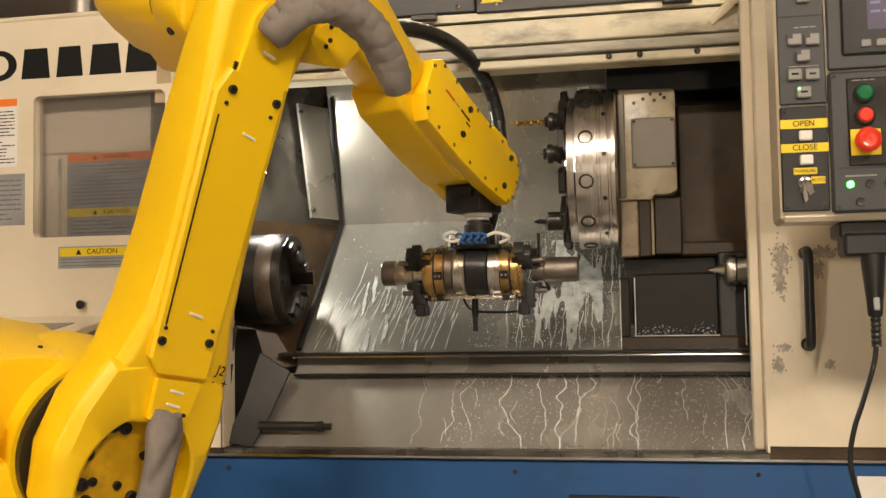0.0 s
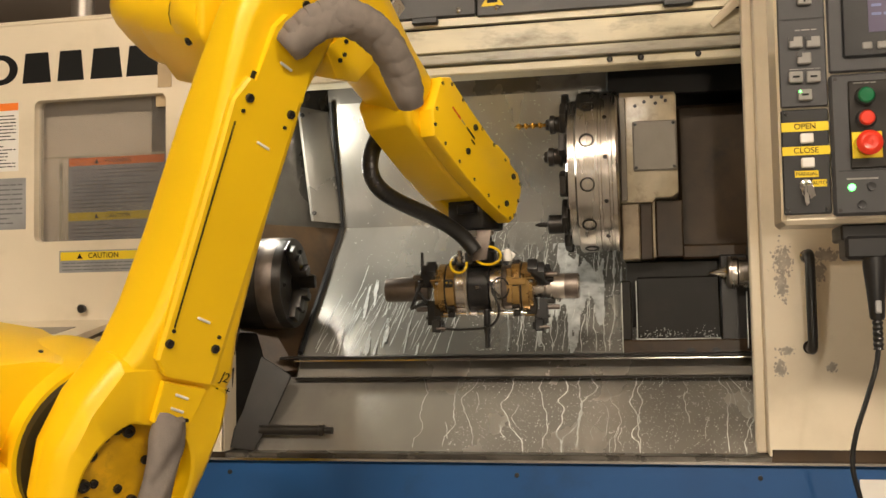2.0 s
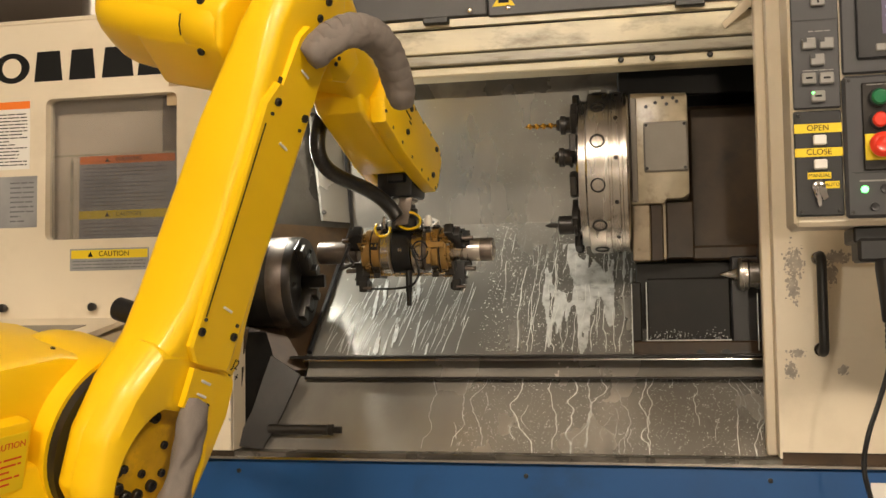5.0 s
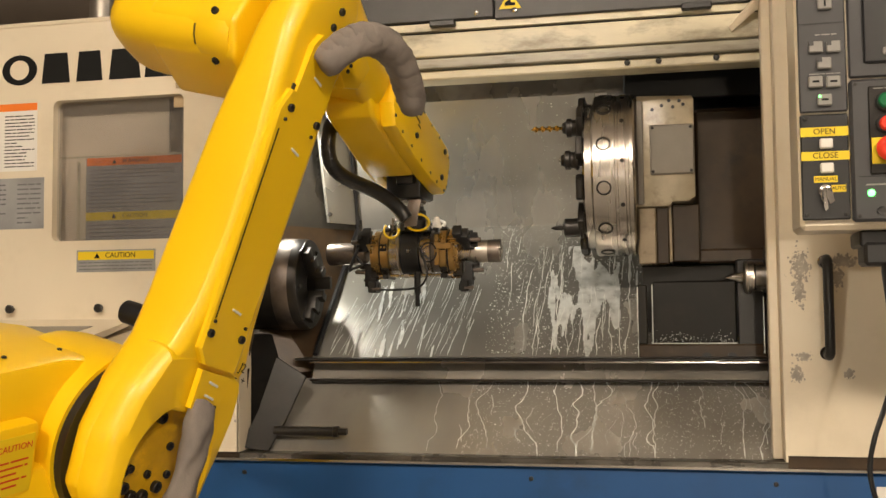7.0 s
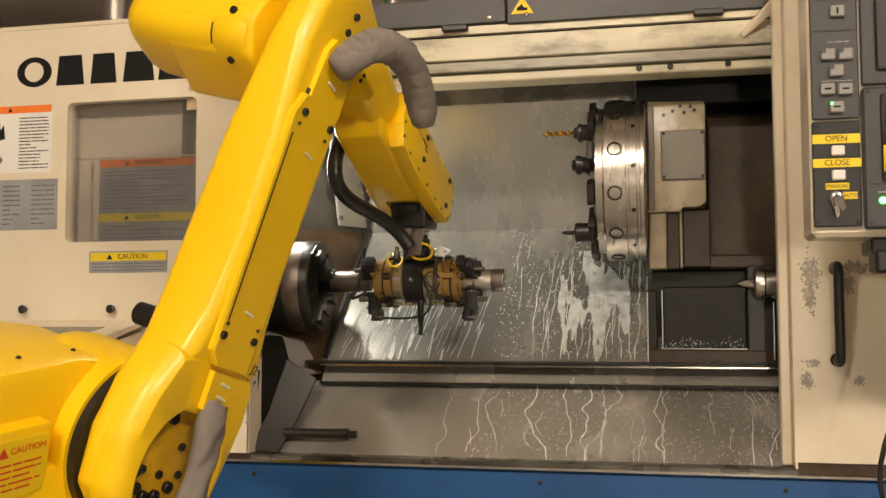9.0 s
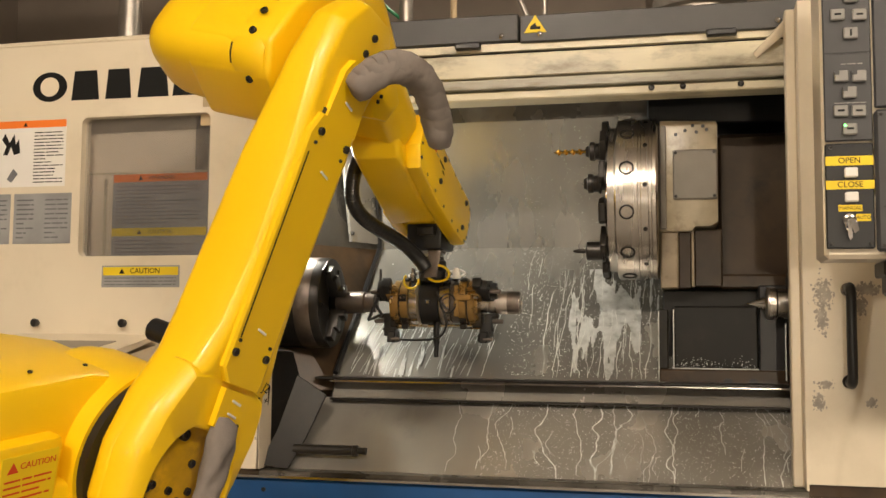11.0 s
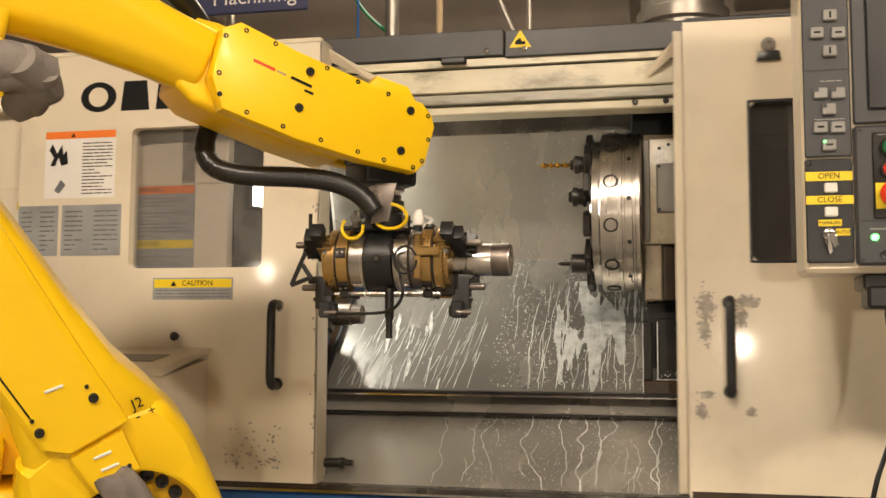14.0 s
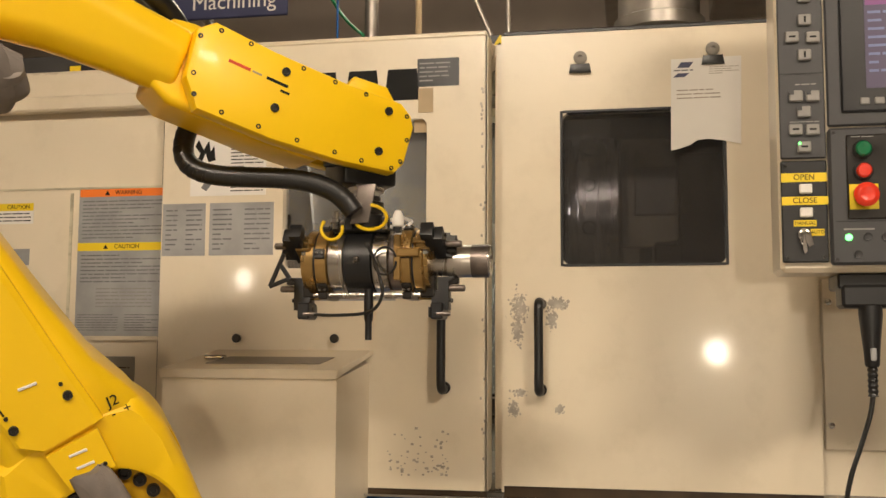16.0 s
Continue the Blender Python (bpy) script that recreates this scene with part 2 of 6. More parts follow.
def tube(points, radius, seg=12, taper=None):
    bm = bmesh.new()
    pts = [Vector(p) for p in points]
    rings = []
    up = Vector((0.13, 0.21, 0.97)).normalized()
    for k, p in enumerate(pts):
        d = (pts[min(k + 1, len(pts) - 1)] - pts[max(k - 1, 0)]).normalized()
        u = d.cross(up)
        u = u.normalized() if u.length > 1e-4 else d.orthogonal().normalized()
        v = d.cross(u)
        r = radius if taper is None else radius * taper[k]
        rings.append([bm.verts.new(p + r * (math.cos(2 * math.pi * q / seg) * u + math.sin(2 * math.pi * q / seg) * v)) for q in range(seg)])
    for a, b in zip(rings, rings[1:]):
        for k in range(seg):
            bm.faces.new((a[k], a[(k + 1) % seg], b[(k + 1) % seg], b[k]))
    bm.faces.new(list(reversed(rings[0])))
    bm.faces.new(rings[-1])
    bmesh.ops.recalc_face_normals(bm, faces=bm.faces[:])
    return bm


def bent(points, n=10):
    """A smooth line through the points."""
    P = [Vector(p) for p in points]
    P = [2 * P[0] - P[1]] + P + [2 * P[-1] - P[-2]]
    out = []
    for i in range(1, len(P) - 2):
        for k in range(n):
            t = k / n
            out.append(0.5 * (2 * P[i] + (P[i + 1] - P[i - 1]) * t + (2 * P[i - 1] - 5 * P[i] + 4 * P[i + 1] - P[i + 2]) * t * t + (3 * P[i] - P[i - 1] - 3 * P[i + 1] + P[i + 2]) * t ** 3))
    out.append(P[-2])
    return out


def to_mesh(name, bm, material, smooth=35):
    me = bpy.data.meshes.new(name)
    bmesh.ops.recalc_face_normals(bm, faces=bm.faces[:])
    if smooth:
        for f in bm.faces:
            f.smooth = True
        for e in bm.edges:
            e.smooth = len(e.link_faces) == 2 and e.calc_face_angle(0) < radians(smooth)
    bm.to_mesh(me)
    bm.free()
    me.materials.append(material)
    return me


def part(name, bm, material, parent=None, label="", at=None, smooth=35):
    ob = new(name, to_mesh(name, bm, material, smooth))
    ob.parent = parent
    if at is not None:
        ob.matrix_basis = at
    return tagged(ob, label)


def shared(name, mesh, parent, at, label=""):
    ob = new(name, mesh)
    ob.parent = parent
    ob.matrix_basis = at
    return tagged(ob, label)


def thing(name, label, category, at=None, group="", kind=""):
    ob = new(name)
    ob.empty_display_size = 0.05
    if at is not None:
        ob.matrix_basis = at
    return tagged(ob, label, category, group, kind)


def letters(name, text, size, material, parent, at, label=""):
    cu = bpy.data.curves.new(name, "FONT")
    cu.body, cu.size, cu.extrude, cu.align_x, cu.align_y = text, size, 0.0003, "CENTER", "CENTER"
    cu.materials.append(material)
    ob = new(name, cu)
    ob.parent = parent
    ob.matrix_basis = at
    return tagged(ob, label)


def hexhead(r, h, socket=True):
    """A socket-head screw, its head pointing to -y."""
    bm = bmesh.new()
    add_turned(bm, [(r, 0), (r, -h * 0.85), (r * 0.9, -h), (r * 0.5, -h), (r * 0.45, -h * 0.6)], "y", 14)
    return bm


# front faces look to -y; a flat print lies on its surface with 1 to 2 mm of stock
def plate(name, x0, x1, z0, z1, y, material, parent, label="", t=0.0015, bevel=0.0):
    return part(name, box(x0, x1, y - t, y, z0, z1, bevel), material, parent, label)


def print_lines(parent, x0, x1, z0, z1, y, n, material=None, seed=1, name="text_bar"):
    """Rows of short bars for writing too small to read."""
    rnd = random.Random(seed)
    step = (z1 - z0) / n
    bm = bmesh.new()
    for k in range(n):
        z = z1 - (k + 0.5) * step
        end = x0 + (x1 - x0) * (1 if rnd.random() < 0.7 else rnd.uniform(0.4, 0.9))
        x = x0
        while x < end - 0.002:
            w = min(end - x, rnd.uniform(1.2, 4.5) * min(step, 0.012))
            add_box(bm, x, x + w, y - 0.0006, y, z - step * 0.15, z + step * 0.15)
            x += w + 0.35 * min(step, 0.012)
    return part(name, bm, material or GREY_INK, parent, smooth=0)


def warning_mark(parent, x, z, s, y, back=None):
    tri = prism([(x - s / 2, z - s * 0.43), (x + s / 2, z - s * 0.43), (x, z + s * 0.43)], y - 0.0006, y, "xz")
    return part("warning_triangle", tri, back or INK, parent, smooth=0)


# ---------------------------------------------------------------- hall
tagged(part("floor", box(-7, 7, -8, 7, -0.1, 0), FLOOR), "grey painted concrete hall floor", "floor", kind="structure")
tagged(part("ceiling", box(-7, 7, -8, 7, 4.6, 4.7), CEIL), "dim brown metal deck ceiling", "ceiling", kind="structure")
tagged(part("wall_north", box(-7, 7, 7, 7.1, 0, 4.6), WALL), "dull beige sheet wall of the hall", "wall", kind="structure")
tagged(part("wall_south", box(-7, 7, -8.1, -8, 0, 4.6), WALL), "dull beige sheet wall of the hall", "wall", kind="structure")
tagged(part("wall_east", box(7, 7.1, -8, 7, 0, 4.6), WALL), "dull beige sheet wall of the hall", "wall", kind="structure")
tagged(part("wall_west", box(-7.1, -7, -8, 7, 0, 4.6), WALL), "dull beige sheet wall of the hall", "wall", kind="structure")


def ceiling_lamp(x, y, z, w, d, power, aim):
    t = thing("ceiling_light", "unseen white rectangular hanging hall lamp, switched on", "lamp", pose(x, y, z), group="hall lamps")
    part("housing", box(-w / 2 - 0.03, w / 2 + 0.03, -d / 2 - 0.03, d / 2 + 0.03, 0.02, 0.12, 0.015), PIPE, t)
    part("diffuser", box(-w / 2, w / 2, -d / 2, d / 2, 0.005, 0.02), LAMP_FACE, t)
    for s in (-1, 1):
        part("hanger", turned([(0.006, 0.11), (0.006, 4.62 - z)], "z", 8, (s * w * 0.4, 0, 0)), PIPE, t)
    la = bpy.data.lights.new("hall_lamp", "AREA")
    la.shape, la.size, la.size_y, la.energy, la.color = "RECTANGLE", w, d, power, (1.0, 0.838, 0.66)
    lo = new("hall_lamp", la)
    lo.matrix_basis = look((x, y, z - 0.01), aim)
    return t


ceiling_lamp(-1.0, -5.2, 4.1, 1.1, 0.45, 292, (-0.7, 0.0, 1.0))
ceiling_lamp(2.6, -5.0, 4.1, 1.1, 0.45, 280, (-0.3, 0.0, 1.0))
# added rear lamp, out of view, aimed to brighten the hall's back wall
ceiling_lamp(-0.6, 1.6, 3.3, 1.3, 0.6, 120, (-0.8, 7.0, 3.2))


def work_light(x, y, z, power, aim):
    """A floodlight across the aisle; the enamelled doors mirror it."""
    t = thing("floodlight", "lit square floodlight on a thin stand across the aisle", "lamp", pose(x, y, 0), group="floodlights")
    part("pole", turned([(0.16, 0.0), (0.16, 0.012), (0.02, 0.03), (0.014, 0.06), (0.014, z - 0.12)], "z", 20), BLACK, t)
    h = part("head", box(-0.060, 0.060, -0.08, 0.0, z - 0.070, z + 0.070, 0.012, 2), BLACK, t)
    part("lens", box(-0.040, 0.040, 0.001, 0.006, z - 0.050, z + 0.050), LAMP_FACE, h)
    la = bpy.data.lights.new("floodlight_glow", "AREA")
    la.shape, la.size, la.size_y, la.energy, la.color = "RECTANGLE", 0.08, 0.10, power, (1.0, 0.84, 0.64)
    lo = new("floodlight_glow", la)
    lo.matrix_basis = look((x, y + 0.015, z), aim)


work_light(-3.05, -5.0, 1.52, 14, (-0.8, 0.0, 1.1))
work_light(0.52, -5.0, 0.97, 26, (-0.2, 0.0, 1.0))


def background():
    """Pipes, duct and sign behind the machine, under the deck."""
    for k, (x, y, r, z0) in enumerate([(-1.15, 1.6, 0.03, 0.0), (-0.94, 1.6, 0.014, 0.0), (-0.55, 1.6, 0.012, 0.0), (-1.95, 1.7, 0.02, 0.0), (-2.35, 1.4, 0.05, 0.0)]):
        t = part("pipe", turned([(r, z0), (r, 4.6)], "z", 16, (x, y, 0)), PIPE if k != 1 else TAPE)
        tagged(t, "thin vertical conduit pipe rising to the ceiling", "pipe", group="conduits")
    t = part("air_duct", turned([(0.17, 0.0), (0.17, 2.3), (0.19, 2.31), (0.19, 2.36), (0.17, 2.37), (0.17, 4.6)], "z", 28, (0.08, 1.7, 0)), PIPE)
    tagged(t, "wide galvanised vertical air duct", "duct")
    t = part("air_duct", box(0.3, 2.2, 1.4, 1.9, 2.42, 4.61, 0.01), PIPE)
    tagged(t, "pale rectangular air duct under the ceiling", "duct")
    for y in (1.9, 3.3, 4.8):
        t = part("roof_beam", box(-7, 7, y, y + 0.1, 3.9, 4.2, 0.01), WALL)
        tagged(t, "brown steel roof beam", "beam", group="roof beams")
    for x, z in ((-3.2, 3.2), (-0.2, 3.05), (2.4, 3.3)):
        t = part("cable_tray", box(x, x + 0.2, 1.0, 7, z, z + 0.06, 0.008), PIPE)
        tagged(t, "grey cable tray hanging below the deck", "cable tray", group="cable trays")
    t = part("cable", tube(bent([(-1.7, 1.7, 3.4), (-1.35, 1.6, 2.55), (-1.12, 1.6, 2.28)]), 0.008, 8), GREEN_B)
    tagged(t, "thin green hanging cable", "cable")
    t = part("cable", tube(bent([(-1.3, 1.6, 3.6), (-1.3, 1.58, 2.6), (-1.3, 1.6, 1.9)]), 0.005, 8), BLUE_C)
    tagged(t, "thin blue hanging cable", "cable")
    t = part("pipe", tube([(-1.60, 1.6, 4.62), (-0.62, 1.6, 2.3), (-0.60, 1.6, 0.0)], 0.012, 8), PIPE)
    tagged(t, "slanted grey strut behind the machine", "strut")
    s = thing("hanging_sign", "navy hanging sign with white lettering", "sign", pose(-1.72, 1.5, 2.50))
    part("board", box(-0.34, 0.215, 0, 0.02, -0.075, 0.10, 0.004), NAVY, s)
    letters("lettering", "Machining", 0.098, WHITE, s, pose(-0.03, -0.002, -0.005, 90))
    for x in (-0.3, 0.18):
        part("hanger", turned([(0.004, 0.1), (0.004, 2.1)], "z", 8, (x, 0.01, 0)), PIPE, s)


background()

# ---------------------------------------------------------------- lathe
lathe = thing("lathe", "cream enamelled turning machine on a blue base, doors sliding shut", "lathe")


def enclosure():
    L = lathe
    part("base_panel", box(-3.2, 2.2, -0.03, 0.9, 0.0, 0.605, 0.006), BLUE, L, "blue painted base panel")
    part("base_lip", box(-1.25, 2.2, -0.045, -0.012, 0.607, 0.613), CHROME, L, "bright bare steel lip")
    part("coolant_slot", box(-0.2, 0.065, -0.034, -0.028, 0.47, 0.521, 0.002), BLACK, L)
    for x in (-1.08, -0.33, 0.245):
        part("screw", turned([(0.006, 0), (0.006, -0.003), (0.003, -0.004)], "y", 10, (x, -0.03, 0.575)), BLACK_STEEL, L)
    part("paper_note", box(0.465, 0.56, -0.033, -0.031, 0.45, 0.575), WHITE, L)
    part("sill", box(-1.3, 0.33, -0.01, 0.06, 0.607, 0.622, 0.002), DARK_STEEL, L)
    # front sheets behind the doors
    part("front_sheet", box(-3.2, -1.20, 0.05, 0.09, 0.60, 1.70, 0.004), CREAM, L)
    part("front_sheet", box(0.30, 2.2, 0.05, 0.09, 0.60, 1.80, 0.004), CREAM, L)
    part("rear_sheet", box(-3.2, 2.2, 0.95, 0.99, 0.0, 1.84), CREAM, L)
    part("end_sheet", box(-3.2, -3.16, 0.09, 0.95, 0.6, 1.84), CREAM, L)
    part("end_sheet", box(2.16, 2.2, 0.09, 0.95, 0.6, 1.84), CREAM, L)
    part("top_casing", box(-3.2, -1.16, 0.07, 0.95, 1.70, 1.79, 0.01), CREAM, L)
    part("roof_sheet", box(-1.16, 2.16, 0.14, 0.95, 1.80, 1.83), CREAM, L)
    # header over the opening
    part("header_rail", box(-3.2, -0.428, 0.09, 0.14, 1.768, 1.842, 0.003), RAIL, L, "dark grey door rail")
    part("header_rail", box(-0.424, 2.1, 0.09, 0.14, 1.762, 1.836, 0.003), RAIL, L, "dark grey door rail")
    part("header_strip", box(-1.3, 0.6, 0.10, 0.14, 1.744, 1.765), CREAM_WORN, L)
    part("header_gap", box(-1.3, 0.6, 0.115, 0.14, 1.735, 1.744), BLACK, L)
    part("header_beam", box(-1.3, 0.6, 0.095, 0.16, 1.672, 1.735, 0.003), CREAM_WORN, L, "oil-streaked cream header beam")
    part("drip_edge", box(-1.3, 0.6, 0.104, 0.20, 1.642, 1.670, 0.003), GRIME, L, "wet grimy drip edge")
    part("header_beam", box(-1.3, 0.6, 0.12, 0.20, 1.615, 1.640, 0.004), CREAM_WORN, L)
    for x, w in ((-0.60, 0.07), (0.06, 0.075)):
        part("latch_block", box(x, x + w, 0.078, 0.10, 1.75, 1.767, 0.003), BLACK, L)
    for x in (-0.08, 0.145, 0.0):
        part("bolt", turned([(0.008, 0), (0.008, -0.006), (0.005, -0.008)], "y", 10, (x, 0.12, 1.63)), BLACK_STEEL, L)
    for x in (-0.473, -0.37, 0.236):
        part("bolt", turned([(0.007, 0), (0.007, -0.004), (0.004, -0.006)], "y", 12, (x, 0.09, 1.782)), CHROME, L)
    s = part("warning_sign", prism([(-0.412, 1.787), (-0.352, 1.787), (-0.382, 1.835)], 0.0875, 0.09, "xz"), YELLOW_P, L, "yellow triangular warning sign")
    part("symbol", prism([(-0.396, 1.795), (-0.368, 1.795), (-0.368, 1.803), (-0.378, 1.803), (-0.382, 1.813), (-0.396, 1.803)], 0.0865, 0.0875, "xz"), INK, s)
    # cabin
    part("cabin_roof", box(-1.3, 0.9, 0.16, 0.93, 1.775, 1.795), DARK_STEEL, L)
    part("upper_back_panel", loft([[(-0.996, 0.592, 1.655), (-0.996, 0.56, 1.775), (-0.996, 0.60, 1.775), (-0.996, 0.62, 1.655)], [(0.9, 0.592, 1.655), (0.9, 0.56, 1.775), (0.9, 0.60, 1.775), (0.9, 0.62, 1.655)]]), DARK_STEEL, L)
    part("back_panel", loft([[(-0.996, 0.70, 1.259), (-0.996, 0.592, 1.655), (-0.996, 0.63, 1.655), (-0.996, 0.74, 1.259)], [(0.9, 0.70, 1.259), (0.9, 0.592, 1.655), (0.9, 0.63, 1.655), (0.9, 0.74, 1.259)]]), STEEL, L, "dull stainless back panel with water marks")
    part("slope_panel", loft([[(-0.998, 0.267, 0.857), (-0.998, 0.702, 1.263), (-0.998, 0.75, 1.24), (-0.998, 0.31, 0.82)], [(0.9, 0.267, 0.857), (0.9, 0.702, 1.263), (0.9, 0.75, 1.24), (0.9, 0.31, 0.82)]]), STEEL, L, "sloping stainless cover with coolant runs")
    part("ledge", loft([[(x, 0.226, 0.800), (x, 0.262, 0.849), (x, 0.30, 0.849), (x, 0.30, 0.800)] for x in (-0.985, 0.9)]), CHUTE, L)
    part("ledge_lip", box(-0.985, 0.9, 0.2045, 0.222, 0.8455, 0.8498), CHROME, L, "bright wet ledge lip")
    part("ledge_rail", box(-1.03, 0.9, 0.205, 0.262, 0.852, 0.859, 0.002), BLACK_STEEL, L)
    part("ledge_rail", box(-0.985, 0.9, 0.205, 0.245, 0.795, 0.801, 0.002), BLACK_STEEL, L)
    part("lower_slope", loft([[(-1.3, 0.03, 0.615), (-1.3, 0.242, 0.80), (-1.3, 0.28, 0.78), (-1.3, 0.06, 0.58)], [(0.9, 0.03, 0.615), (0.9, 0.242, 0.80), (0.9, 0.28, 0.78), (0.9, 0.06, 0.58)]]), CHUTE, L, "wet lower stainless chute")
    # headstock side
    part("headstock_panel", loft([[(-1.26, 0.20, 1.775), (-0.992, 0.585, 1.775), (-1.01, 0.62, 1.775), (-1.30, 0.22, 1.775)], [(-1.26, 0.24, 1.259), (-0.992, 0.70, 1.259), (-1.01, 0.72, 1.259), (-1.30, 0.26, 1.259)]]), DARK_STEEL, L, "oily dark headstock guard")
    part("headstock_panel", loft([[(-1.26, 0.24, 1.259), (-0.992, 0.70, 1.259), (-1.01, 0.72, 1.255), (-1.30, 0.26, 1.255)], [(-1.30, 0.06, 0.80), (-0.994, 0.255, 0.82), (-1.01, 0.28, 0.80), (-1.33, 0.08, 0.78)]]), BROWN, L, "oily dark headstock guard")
    part("guard_edge", tube([(-0.985, 0.575, 1.66), (-0.985, 0.685, 1.262), (-0.985, 0.256, 0.868)], 0.008, 8), BLACK, L)
    part("spindle_nose", turned([(0.16, -1.32), (0.16, -1.17), (0.15, -1.155)], "x", 40, (0, 0.24, 1.07)), BLACK_STEEL, L)
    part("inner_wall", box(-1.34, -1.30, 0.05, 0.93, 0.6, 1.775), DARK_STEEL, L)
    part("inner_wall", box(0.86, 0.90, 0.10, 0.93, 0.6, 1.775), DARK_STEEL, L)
    # raised strip at the back of the headstock guard
    top_a, top_b, low_a, low_b = Vector((-1.067, 0.477, 1.63)), Vector((-1.000, 0.600, 1.63)), Vector((-1.055, 0.570, 1.275)), Vector((-0.998, 0.688, 1.275))
    out = Vector((0.82, -0.57, 0))
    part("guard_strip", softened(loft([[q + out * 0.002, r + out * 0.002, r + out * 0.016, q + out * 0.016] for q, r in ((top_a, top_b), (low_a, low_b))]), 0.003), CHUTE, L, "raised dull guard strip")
    for q in (top_a, low_a):
        part("screw", turned([(0.007, 0), (0.007, -0.006), (0.004, -0.008)], "y", 10, tuple(q.lerp(Vector((-1.02, 0.56, 1.45)), 0.15) + out * 0.015)), BLACK_STEEL, L)
    # black filler block for the shaded recess, and bent sheets below the chuck
    part("recess_filler", softened(loft([[(-1.33, 0.04, 0.618), (-1.115, 0.04, 0.618), (-1.10, 0.20, 0.618), (-1.33, 0.20, 0.618)], [(-1.33, 0.055, 0.80), (-1.12, 0.055, 0.80), (-1.06, 0.22, 0.80), (-1.33, 0.22, 0.80)], [(-1.33, 0.10, 0.93), (-1.15, 0.10, 0.93), (-1.10, 0.22, 0.93), (-1.33, 0.22, 0.93)]]), 0.006), SHADE_BLACK, L, "near-black filler block for a shaded recess")
    part("deflector", loft([[(-1.052, 0.125, 0.865), (-0.968, 0.125, 0.812), (-0.966, 0.130, 0.812), (-1.050, 0.130, 0.865)], [(-1.085, 0.070, 0.72), (-1.005, 0.070, 0.70), (-1.003, 0.075, 0.70), (-1.083, 0.075, 0.72)], [(-1.115, 0.018, 0.632), (-1.035, 0.018, 0.624), (-1.033, 0.023, 0.624), (-1.113, 0.023, 0.632)]]), SHADE_BLACK, L, "bent dark deflector sheet")
    part("deflector", loft([[(-1.135, 0.05, 0.915), (-1.085, 0.05, 0.945), (-1.085, 0.054, 0.945), (-1.135, 0.054, 0.915)], [(-1.13, 0.045, 0.84), (-1.098, 0.045, 0.875), (-1.098, 0.049, 0.875), (-1.13, 0.049, 0.84)]]), BROWN, L)
    part("deflector", loft([[(-1.128, 0.035, 0.83), (-1.095, 0.035, 0.84), (-1.095, 0.039, 0.84), (-1.128, 0.039, 0.83)], [(-1.135, 0.03, 0.70), (-1.108, 0.03, 0.705), (-1.108, 0.034, 0.705), (-1.135, 0.034, 0.70)]]), BROWN, L)
    part("coolant_pipe", turned([(0.013, -1.03), (0.013, -0.865), (0.015, -0.863), (0.015, -0.852), (0.009, -0.850), (0.009, -0.828)], "x", 16, (0, 0.055, 0.672)), BLACK_STEEL, L, "dark coolant pipe")
    part("top_cover", box(-0.10, 0.9, 0.40, 0.58, 1.585, 1.70, 0.004), BLACK, L, "black way cover")


enclosure()


